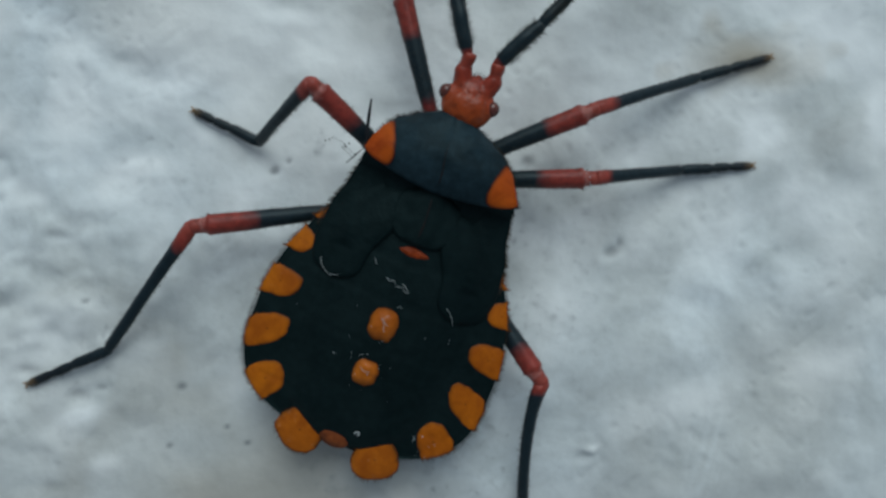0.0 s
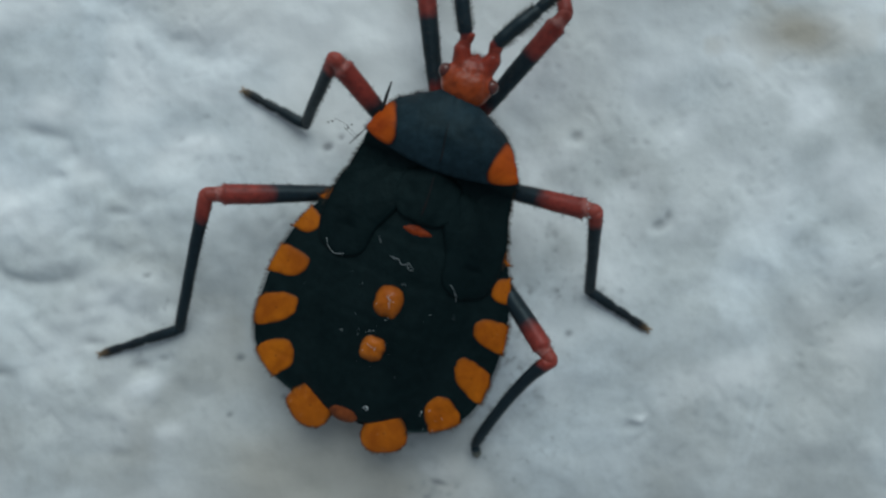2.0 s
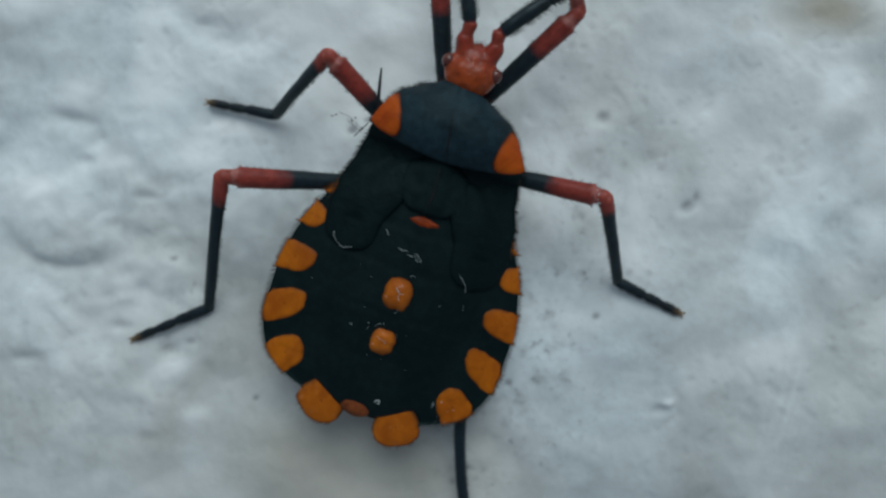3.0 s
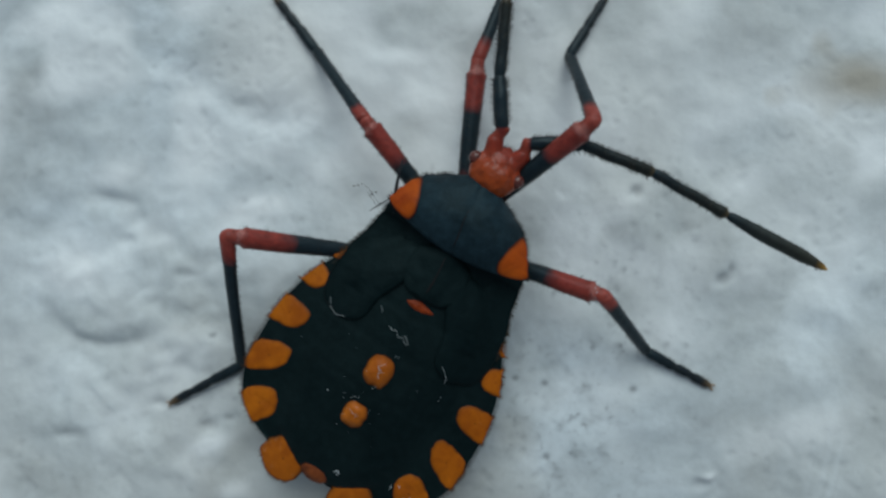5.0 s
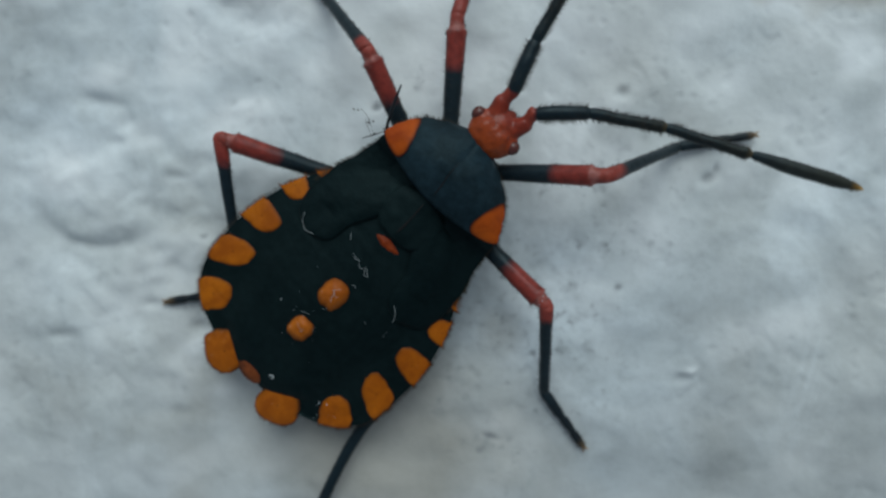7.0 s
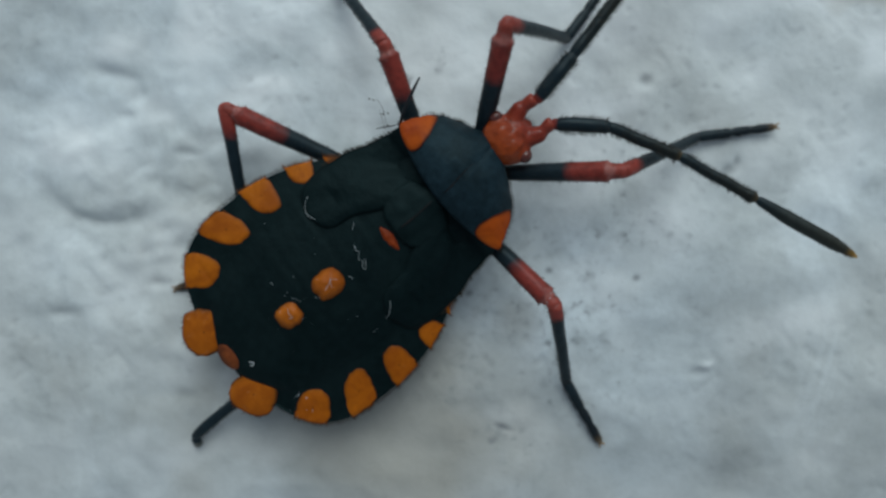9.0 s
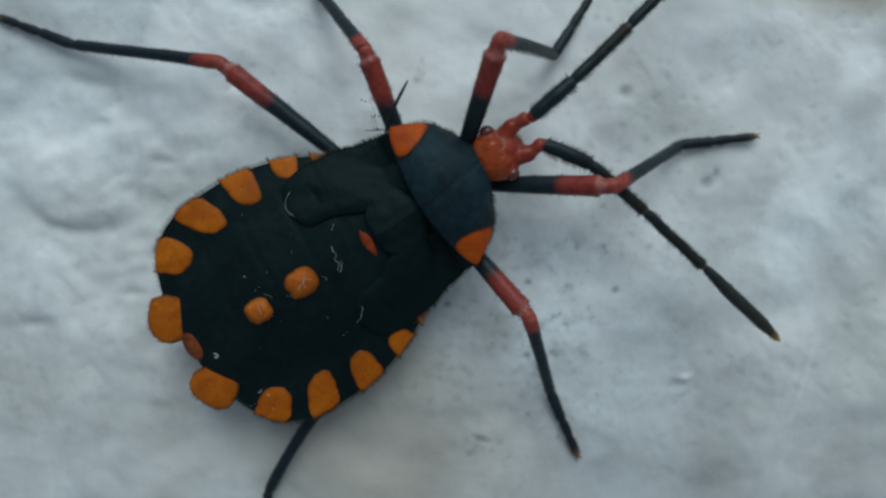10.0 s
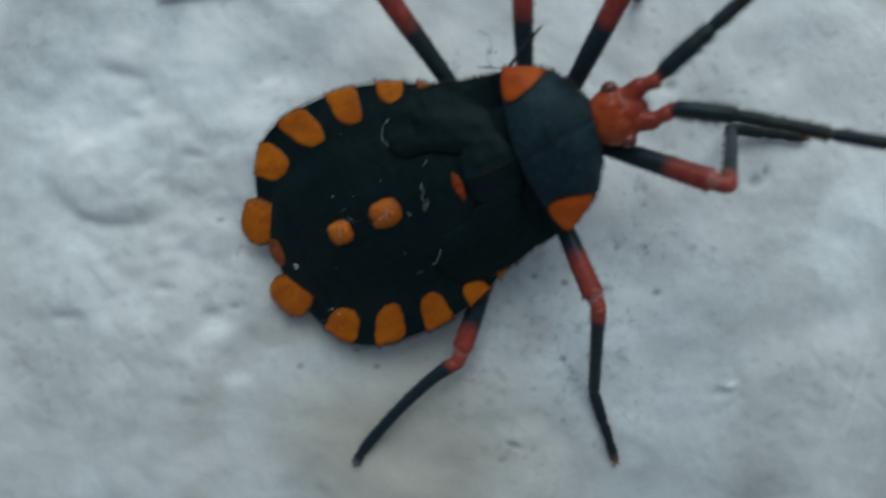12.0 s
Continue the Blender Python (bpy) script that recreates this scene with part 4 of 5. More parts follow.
def stride(name, rows):
    """Keys all segments of a limb. Rows: seconds, how far its hidden hip joint shifts in x and y, then azimuth and rise in degrees
    of each segment, in the bug's space (azimuth from straight out sideways, growing towards the head)."""
    joint, lengths, parts, side = limb_set[name]
    keys = [[] for _ in parts]
    stepping = len(parts) == 3
    for f in range(0, 121):
        t = f / 10
        k = max(i for i, row in enumerate(rows) if row[0] <= t + 1e-6)
        a, b = rows[k], rows[min(k + 1, len(rows) - 1)]
        span = b[0] - a[0]
        s = (t - a[0]) / span if span else 0
        swing = stepping and max(abs(b[3] - a[3]), 0.6 * abs(b[5] - a[5])) > 14
        lift = 0
        if span > 1 and swing:
            s = min(1, max(0, (s - 0.3) / 0.4))
        if swing:
            lift = (2 if name == "right_hind" else 11) * math.sin(math.pi * s)
            s = s * s * (3 - 2 * s)
        here = Vector(joint) + Vector((a[1] + (b[1] - a[1]) * s, a[2] + (b[2] - a[2]) * s, 0))
        for i, keep in enumerate(keys):
            az, el = (radians(a[3 + 2 * i + j] + (b[3 + 2 * i + j] - a[3 + 2 * i + j]) * s) for j in (0, 1))
            if i == 0:
                el += radians(lift)
            az = az if side > 0 else math.pi - az
            m = aim(here, az, el)
            keep.append((t, m))
            here = here + m.to_3x3() @ Vector((0, lengths[i], 0))
    for ob, keep in zip(parts, keys):
        walk(ob, keep)


def motions():
    # the fibre swings about the shoulder: seconds, its tip, its turn
    walk(swinging_fibre, [(t, pose(x * MM, y * MM, 4.05 * MM, 0, 0, turn)) for t, x, y, turn in (
        (0.0, -4.56, 10.07, 13), (1.0, -4.16, 10.24, 9), (1.5, -3.75, 10.44, 2), (2.0, -3.64, 10.31, 1), (2.2, -3.59, 10.32, 1), (2.5, -5.59, 9.82, 26), (2.7, -4.34, 10.43, 12), (4.3, -4.43, 9.65, 18), (5.5, -4.55, 9.93, 17),
        (6.5, -5.0, 10.04, 20), (7.0, -5.07, 9.99, 24), (8.8, -5.19, 10.02, 25), (9.5, -5.39, 9.9, 28), (10.5, -5.71, 9.57, 32), (11.5, -6.05, 8.8, 39), (12.0, -5.03, 10.06, 26))])
    walk(bug, [
        (0.0, pose(-0.00179, -0.00302, -0.00006, 2.83, 0.63, -21.40)),
        (0.2, pose(-0.00200, -0.00282, -0.00003, 3.28, 0.57, -20.61)),
        (0.5, pose(-0.00386, -0.00180, 0.00015, 2.62, 0.13, -21.87)),
        (0.7, pose(-0.00359, -0.00180, 0.00002, 2.73, 0.14, -22.90)),
        (1.0, pose(-0.00379, -0.00261, 0.00015, 1.50, -0.79, -21.27)),
        (1.2, pose(-0.00369, -0.00292, 0.00002, 2.20, -0.66, -20.76)),
        (1.5, pose(-0.00409, -0.00333, 0.00008, 1.99, -1.63, -21.18)),
        (1.7, pose(-0.00402, -0.00337, 0.00003, 2.14, -0.73, -20.07)),
        (2.0, pose(-0.00431, -0.00328, 0.00000, 2.54, 0.24, -20.61)),
        (2.2, pose(-0.00474, -0.00323, 0.00001, 2.83, 0.86, -19.97)),
        (2.5, pose(-0.00515, -0.00372, 0.00001, 2.42, 1.69, -19.51)),
        (2.7, pose(-0.00517, -0.00394, 0.00000, 1.92, 2.07, -18.99)),
        (4.3, pose(-0.00729, -0.00317, -0.00005, 2.74, 2.49, -23.99)),
        (4.5, pose(-0.00749, -0.00318, -0.00013, 2.37, 2.54, -25.24)),
        (4.7, pose(-0.00786, -0.00370, -0.00002, 0.92, 1.42, -27.55)),
        (5.0, pose(-0.00816, -0.00379, 0.00002, 0.29, 0.12, -31.96)),
        (5.2, pose(-0.00822, -0.00378, 0.00001, -0.21, -0.28, -34.98)),
        (5.5, pose(-0.00844, -0.00360, -0.00004, 0.55, -0.05, -37.53)),
        (5.7, pose(-0.00895, -0.00336, -0.00002, 0.54, -0.90, -38.57)),
        (6.0, pose(-0.00870, -0.00448, 0.00016, 0.21, -2.53, -41.96)),
        (6.2, pose(-0.00914, -0.00461, -0.00000, 1.05, -1.86, -43.86)),
        (6.5, pose(-0.00915, -0.00484, 0.00003, 0.97, -1.38, -43.42)),
        (6.7, pose(-0.00965, -0.00536, -0.00001, 1.89, -0.31, -45.15)),
        (7.0, pose(-0.00995, -0.00516, -0.00011, 3.34, 1.95, -46.72)),
        (7.2, pose(-0.01032, -0.00518, -0.00013, 2.40, 2.02, -47.02)),
        (8.8, pose(-0.01100, -0.00552, -0.00001, 0.13, 3.41, -50.52)),
        (9.0, pose(-0.01134, -0.00565, -0.00005, -0.82, 3.76, -51.34)),
        (9.2, pose(-0.01133, -0.00569, -0.00000, -1.67, 2.67, -51.27)),
        (9.5, pose(-0.01108, -0.00556, 0.00016, -1.84, 2.08, -52.62)),
        (9.7, pose(-0.01162, -0.00525, -0.00002, -1.61, 2.88, -56.09)),
        (10.0, pose(-0.01148, -0.00492, 0.00009, -1.14, 4.66, -56.74)),
        (10.2, pose(-0.01185, -0.00456, -0.00000, -0.21, 4.13, -58.61)),
        (10.5, pose(-0.01170, -0.00429, -0.00002, -0.03, 4.09, -59.57)),
        (10.7, pose(-0.01160, -0.00408, -0.00000, -0.20, 3.54, -60.41)),
        (11.0, pose(-0.01099, -0.00423, 0.00001, 1.04, 3.92, -59.38)),
        (11.2, pose(-0.01170, -0.00374, -0.00001, 2.00, 4.07, -61.04)),
        (11.5, pose(-0.01040, -0.00254, -0.00011, 3.77, 5.47, -64.33)),
        (11.7, pose(-0.01036, -0.00219, -0.00001, 5.82, 5.61, -65.43)),
        (12.0, pose(-0.00814, -0.00112, -0.00008, 11.68, 7.06, -65.99)),
    ])
    stride('left_fore', [
        (0.0, -0.5, 0.63, 54.7, -0.8, 72.3, -19.2, 141.1, -8.6),
        (0.2, -0.31, 0.4, 57, 4.3, 71.2, -27.8, 140.1, -6.9),
        (0.5, -0.35, 0.43, 58.8, 1.6, 72.4, -22.7, 150.1, -7.9),
        (0.7, -0.29, 0.39, 55.6, 6.2, 69.3, -28.2, 147.6, -6.5),
        (1.0, -0.43, 0.75, 58.9, 2.8, 72.6, -19.1, 148.4, -8.8),
        (1.2, -0.28, 0.53, 61.5, 6.2, 73.5, -25.9, 143.8, -7.1),
        (1.5, -0.39, 0.76, 60.8, 2.6, 72.9, -19.3, 143.5, -9.7),
        (1.7, -0.26, 0.45, 64.5, 6.5, 75.1, -26.1, 140.9, -7.1),
        (2.0, -0.41, 0.51, 63.9, 1.3, 74.2, -21, 141.6, -8.4),
        (2.2, -0.22, 0.38, 65.9, 5.5, 74.6, -28.5, 138.5, -6.4),
        (2.5, -0.23, 0.55, 67.3, 2.7, 75.1, -23.5, 138.8, -7.2),
        (2.7, -0.08, 0.28, 67.9, 9.4, 80.5, -30.7, 132.7, -5.1),
    ] + [
        (4.3, 0.02, -0.4, 69.4, 6.1, 85.2, -29.3, 115.4, -6.1),
        (4.5, 0.07, -0.19, 68.6, 7, 85.4, -28.3, 113.8, -6.2),
        (4.7, -0.03, 0.03, 69.1, 7.7, 83.6, -24.6, 107.9, -5.4),
        (5.0, -0.17, 0.17, 65.3, -1.1, 80.3, -10.7, 102.4, -7.6),
        (5.2, -0.06, 0.11, 62.3, 5.7, 76.9, -17.5, 96, -5),
        (5.5, 0.04, 0.06, 58.4, 1.3, 76, -14.1, 91.6, -6.9),
        (5.7, 0.06, 0.15, 57.5, 13.7, 87.5, -28.9, 83.9, -5.1),
        (6.0, 0.23, 0.33, 60.4, 31.9, 113.5, -53.9, 77.8, -3.8),
        (6.2, 0.3, -0.27, 59.1, 31.8, 110.4, -53.1, 82.8, -7.4),
        (6.5, 0.04, -0.23, 48.7, 5.6, 67, -19, 88, -7.2),
        (6.7, -0.3, 0.1, 47.9, 10, 66.3, -28.8, 88, -7),
        (7.0, 0.02, -0.51, 48.3, 1.8, 60.2, -25.3, 87.4, -8.9),
        (7.2, 0.4, -0.63, 54.7, 6.2, 59.9, -27.8, 81.6, -7.4),
    ] + [
        (8.8, 0.73, 0.03, 49.4, 29.5, 112.3, -50.3, 74, -5.2),
        (9.0, 0.57, 0.37, 47.6, 35.7, 116.4, -54.4, 74.5, -5.9),
        (9.2, 0.41, 0.22, 44.4, 30.9, 119.8, -45.2, 74.5, -3.2),
        (9.5, 0.58, 0.43, 44.8, 37.2, 113.1, -54.3, 71, -4.6),
        (9.7, 0.26, 0.27, 46.6, 33.1, 114.2, -48.7, 63.5, -3.6),
        (10.0, 0.31, 0.22, 47, 37.7, 113.3, -56.8, 65.3, -9.7),
        (10.2, 0.23, 0.1, 43.7, 30.7, 114.7, -51.9, 67.9, -5.5),
        (10.5, 0.31, 0.23, 45.7, 35.4, 107.3, -61.2, 70.3, -5.1),
        (10.7, 0.28, 0.03, 40.9, 31.6, 110.2, -53.7, 70, -4.8),
        (11.0, 0.48, 0.03, 45.2, 34.2, 105.7, -64, 68.5, -6.7),
        (11.2, 0.27, -0.11, 46.6, 29.1, 113.9, -58.8, 66.1, -7.4),
        (11.5, 0.28, -0.32, 47.5, 32.4, 121.9, -73.8, 59.1, -10.5),
        (11.7, 0.02, -0.24, 48.6, 25.6, 123.1, -72.8, 58.9, -11.9),
        (12.0, -0.23, -0.41, 49.8, 15.2, 124.9, -83.6, 57.7, -18.3),
    ])
    stride('right_fore', [
        (0.0, -0.17, -0.53, 43.1, 3.9, 40.8, -23.5, 38, -3.9),
        (0.2, -0.12, -0.36, 42, 10.4, 40.7, -31.8, 36.4, -6.1),
        (0.5, -0.2, -0.57, 40.8, 14.1, 41, -38.1, 34.1, -4),
        (0.7, -0.28, -0.49, 42.5, 17.6, 42.2, -40, 36.6, -7.1),
        (1.0, -0.12, -0.48, 41.9, 12.4, 41.7, -35, 39.1, -2.6),
        (1.2, -0.13, -0.32, 41.7, 13, 43.3, -34.8, 37.7, -6.2),
        (1.5, -0.24, -0.43, 42.8, 6.8, 46.6, -30.1, 36.8, -4.1),
        (1.7, -0.06, -0.1, 52.1, 10.5, 74, -32.1, 36.6, -6.5),
        (2.0, 0.05, 0.17, 69.4, 6.5, 116.9, -27.2, 38.6, -7.2),
        (2.2, -0.02, 0.19, 67.1, 9.5, 112.7, -32.4, 42.2, -6.2),
        (2.5, -0.13, 0.39, 64, 8.9, 109.1, -29.5, 46.3, -6.3),
        (2.7, -0.29, 0.16, 60.3, 11.8, 109.1, -31.4, 51.8, -5),
    ] + [
        (4.3, -0.48, 0.21, 61.2, 27.6, 115.6, -55.8, 77.1, -5.8),
        (4.5, -0.26, 0.14, 65.4, 29.8, 113.5, -55.1, 80.4, -7.8),
        (4.7, -0.19, 0.13, 64.2, 27, 119.2, -47.8, 83.4, -5.1),
        (5.0, -0.33, 0.34, 67.9, 31.8, 124.6, -50.2, 89.5, -8.8),
        (5.2, -0.27, -0.25, 32.6, 32.2, 37.9, -46.9, 28.8, -11.6),
        (5.5, -0.22, -0.37, 35.1, 29.5, 38.4, -47.4, 33.6, -7.8),
        (5.7, -0.36, -0.31, 34.8, 26.5, 43, -44.7, 34.3, -9.2),
        (6.0, -0.46, -0.24, 37.9, 27.6, 56.8, -51.4, 40.6, -7.6),
        (6.2, -0.33, -0.14, 41.7, 23.4, 60.7, -46.3, 44.2, -6.3),
        (6.5, -0.4, -0.16, 40.2, 25.6, 58.7, -49, 44.6, -5.3),
        (6.7, -0.37, -0.13, 44.1, 21.2, 63.8, -44, 50.3, -5.8),
        (7.0, -0.62, -0.21, 43, 20.3, 64.5, -45.7, 54.3, -1.7),
        (7.2, -0.53, -0.21, 45, 20.6, 64.4, -43.1, 53.5, -0.3),
    ] + [
        (8.8, -0.49, -0.16, 50.2, 21.4, 72.8, -36.6, 58.3, 2.5),
        (9.0, -0.4, 0.09, 51.3, 24.5, 72.6, -36.5, 59.5, 3.1),
        (9.2, -0.31, -0.02, 49.2, 22.8, 74.2, -30.7, 58.1, -0.9),
        (9.5, -0.53, -0.04, 52, 24.9, 78, -37.6, 59.6, 3.2),
        (9.7, -0.31, 0.09, 56, 23.3, 83.1, -31.6, 63, -1.1),
        (10.0, -0.3, 0.37, 55.7, 27.1, 81.7, -39.2, 64.1, 2),
        (10.2, -0.29, 0.09, 56.6, 23, 84.1, -35.4, 65.3, -2),
        (10.5, -0.53, -0.04, 57.2, 23.8, 83, -39.3, 66.9, 1.7),
        (10.7, -0.38, -0.06, 55.8, 24.3, 86.7, -37.8, 65.8, -2.3),
        (11.0, -0.53, -0.01, 54.8, 26.8, 86, -45.4, 64.1, -3.3),
        (11.2, -0.38, 0.03, 54.5, 23, 88.3, -43.3, 62.9, -4.1),
        (11.5, -0.63, 0.1, 54.3, 28.4, 92.6, -56.4, 62.3, -5.2),
        (11.7, -0.73, -0.31, 55.7, 21.7, 93.7, -56.4, 69.4, -6.5),
        (12.0, -0.81, -0.03, 50, 18.6, 124, -68.8, 59.7, -15.6),
    ])
    stride('left_middle', [
        (0.0, 0.05, -0.18, 21.7, 22.8, -53.7, -47, 4, -3.9),
        (0.2, -0.07, -0.07, 23.8, 22.3, -62.8, -46, 2.7, -5.2),
        (0.5, -0.17, -0.12, 21.7, 29.2, -85, -55.3, -4.6, -6.8),
        (0.7, -0.02, -0.11, 22.5, 25.1, -80.7, -48.5, -2.4, -4.7),
        (1.0, 0.09, -0.19, 25.8, 30.2, -72.7, -53.9, 3.6, -4.9),
        (1.2, 0.15, -0.09, 29.6, 26.2, -70.1, -48.2, 5.8, -4),
        (1.5, 0.33, -0.13, 29.9, 30.4, -64.5, -52.7, 6.8, -3.7),
        (1.7, 0.3, -0.07, 33, 26.6, -66.1, -49, 8.9, -3.9),
        (2.0, 0.49, -0.12, 29.2, 29.1, -65.6, -55.6, 8.3, -4.5),
        (2.2, 0.36, -0.29, 28.9, 32.5, -72.9, -64.3, 0.6, -5.4),
        (2.3, 0.36, -0.29, 28.9, 32.5, -72.9, -64.3, 0.6, -5.4),
        (2.4, -0.05, 0.09, 23.8, 21, 5.1, -34.6, -8.4, -9.4),
        (2.5, -1.22, 0.09, 14, -3.5, -18.6, -14.4, -4.3, -10.5),
        (2.7, 0.34, -0.35, 27.7, 21.9, -51, -46.5, -7.4, -8),
    ] + [
        (4.3, 0.78, 0.88, 18.6, 13, 41.3, -41.1, 17.6, -8.4),
        (4.5, 0.64, 0.92, 19.7, 13.2, 40.3, -39.6, 17.6, -8.2),
        (4.7, 0.41, 0.59, 22.9, 13.1, 35.9, -34.5, 21.1, -6.8),
        (5.0, 0.57, 0.79, 20.7, 10, 24.1, -26.3, 21.8, -5.9),
        (5.2, 0.41, 0.44, 20.1, 12.5, 19.3, -27.2, 19.3, -5.2),
        (5.5, 0.67, 0.53, 20.1, 13.7, 13, -26.1, 16.5, -13.2),
        (5.7, 0.46, 0.35, 21.5, 15.5, 12.3, -30.3, 17.8, -5.3),
        (6.0, 0.47, 0.57, 18.3, 14.8, 10.3, -22.5, 17.3, -11.3),
        (6.2, 0.3, 0.33, 18.3, 15, 9.5, -28.4, 14.4, -4.5),
        (6.5, 0.37, 0.43, 18.7, 18.8, 9.4, -29.8, 10, -12.4),
        (6.7, 0.2, 0.22, 20.6, 15.3, 9.5, -34.5, 10.7, -5.7),
        (7.0, 0.26, 0.2, 20.6, 12.9, 6.4, -39.2, 8.7, -7.6),
        (7.2, 0.21, 0.24, 19.3, 15.3, 7.5, -40.4, 10.1, -7.4),
    ] + [
        (8.8, 0.43, 0.46, 14, 13.9, 6.3, -38.6, 10.6, -8.5),
        (9.0, 0.26, 0.22, 17.4, 14.5, 5.8, -37.9, 10.8, -8.5),
        (9.2, 0.11, 0.13, 18.8, 16.3, 5.3, -36.4, 10.9, -7.2),
        (9.5, 0, 0.13, 16.6, 15.9, 2.4, -36, 9, -6.8),
        (9.7, 0.05, 0.07, 13.7, 15.8, 0.1, -36.6, 7.5, -7.6),
        (10.0, 0.14, 0.09, 10.9, 13.3, -1.2, -40.2, 6.6, -9.5),
        (10.2, 0.02, -0.01, 11.7, 14.9, -3.5, -41.5, 5.3, -9.1),
        (10.5, -0.11, -0.12, 12.2, 15.1, -6.5, -41.9, 3.3, -9.1),
        (10.7, -0.14, -0.03, 9.9, 16.2, -8, -41.8, 2.4, -8.5),
        (11.0, -0.36, 0.06, 7.7, 14.8, -8, -43.3, 2.2, -8.9),
        (11.2, -0.21, -0.02, 9.9, 15.8, -9.7, -46.2, 1.1, -9.1),
        (11.5, -0.31, -0.21, 2.1, 14.4, -18.6, -48.8, -7.1, -10),
        (11.7, -1.44, -0.06, -3.5, 15.4, -21.6, -56.3, -8.4, -9.5),
        (12.0, -0.49, 0.55, 20.4, 8.2, -25.8, -64.9, -11.2, -10.5),
    ])
    stride('right_middle', [
        (0.0, -0.56, 0.7, 22.5, 3.7, 28, -25.4, 25.3, -1.2),
        (0.2, -0.26, 0.44, 22.4, 13.3, 24.9, -36, 27.3, -5.6),
        (0.5, -0.27, 0.57, 20.5, 25.4, 19.1, -56, 30.1, -3.8),
        (0.7, 0.29, -0.15, -5.5, 4.3, -35.4, -17.9, -12.6, -9),
        (1.0, 0.33, -0.48, 8.1, 11.6, -60.4, -30.9, -17.4, -6.6),
        (1.2, 0.14, -0.29, 7.3, 15.3, -63.9, -34.8, -16.7, -5.2),
        (1.5, 0.13, -0.36, 7.9, 19.6, -65.6, -42.6, -13.8, -7),
        (1.7, 0.08, -0.26, 6.8, 19.4, -65.6, -40.4, -14.1, -5),
        (2.0, 0.14, -0.4, 6, 22.4, -61.6, -43.4, -12.7, -2.7),
        (2.2, 0.15, -0.23, 5.2, 19.9, -59.6, -38, -11.8, -3.2),
        (2.5, 0.29, -0.26, 5.8, 21.9, -56.8, -38.8, -9.2, -2),
        (2.7, 0.26, -0.26, 4.4, 23.4, -54.6, -39.5, -8.6, -1.6),
    ] + [
        (4.3, 0.22, 0, 6.5, 17.1, -35.6, -32, -4.4, 0.7),
        (4.5, 0.15, -0.04, 7.2, 19.2, -31.7, -33.3, -4, 0.9),
        (4.7, -0.03, 0.07, 10.3, 19.6, -25.3, -34.8, -0.8, -3),
        (5.0, -0.18, 0.21, 11.7, 21.9, -15.4, -42.4, 2.5, -1.7),
        (5.2, -0.21, 0.2, 14, 22.2, -13.4, -41.3, 8.1, -4.5),
        (5.5, -0.28, 0.38, 11.8, 24.2, -8.9, -45.8, 13.7, -1.9),
        (5.7, -0.26, 0.28, 10.8, 21.3, -3.4, -42.7, 16.4, -5.4),
        (6.0, -0.55, 0.49, 12.6, 23.7, 6.5, -52.5, 22.9, -5.7),
        (6.2, 0.04, -0.09, -10.1, 22.5, -33.4, -42.1, -33.1, -12.4),
        (6.5, 0.07, -0.27, -6.1, 11, -47.4, -29.3, -15.4, -8.1),
        (6.7, -0.11, -0.18, -0.4, 16.2, -44.9, -35.7, -19.1, -3.4),
        (7.0, -0.09, -0.34, 1.5, 14.3, -42.1, -28.3, -8.8, -0.9),
        (7.2, 0.1, -0.22, -0.9, 17.1, -39.1, -30.9, -5.6, -0.4),
    ] + [
        (8.8, 0.16, -0.13, 6.3, 25.1, -26.3, -37, -10.1, 1),
        (9.0, 0.09, 0.03, 6.2, 26.4, -21.6, -34.6, -8.5, -0.9),
        (9.2, 0.02, 0.08, 6, 23.3, -21.5, -32.8, -10, -2.3),
        (9.5, 0.06, 0.19, 4.1, 25.6, -18.9, -38.4, -11.8, -3.7),
        (9.7, -0.09, 0.16, 9.8, 23.8, -13.9, -32.4, -8.7, -2),
        (10.0, -0.19, 0.19, 7.6, 26.4, -10.9, -32.6, -8.8, -1.1),
        (10.2, -0.22, 0.14, 10.6, 21.7, -8.9, -29, -6, -0.6),
        (10.5, -0.38, 0.2, 9.1, 22.1, -8.2, -30.3, -4, 0.4),
        (10.7, -0.3, 0.16, 10.2, 20.2, -9.5, -28.7, -3.7, -1.1),
        (11.0, -0.42, 0.25, 6.9, 22, -13.3, -32.1, -5.1, -0.7),
        (11.2, -0.24, 0.23, 9.7, 18.9, -9.4, -29, -2.2, -0.5),
        (11.5, -0.29, 0.37, 5.6, 19.9, -10.8, -29.2, -2.9, 2.9),
        (11.7, -0.64, 0.04, 8, 17, -12.9, -30.6, -0.5, 4.7),
        (12.0, -0.23, -0.12, 3, 15, -21.9, -26.5, -3.7, 4.8),
    ])
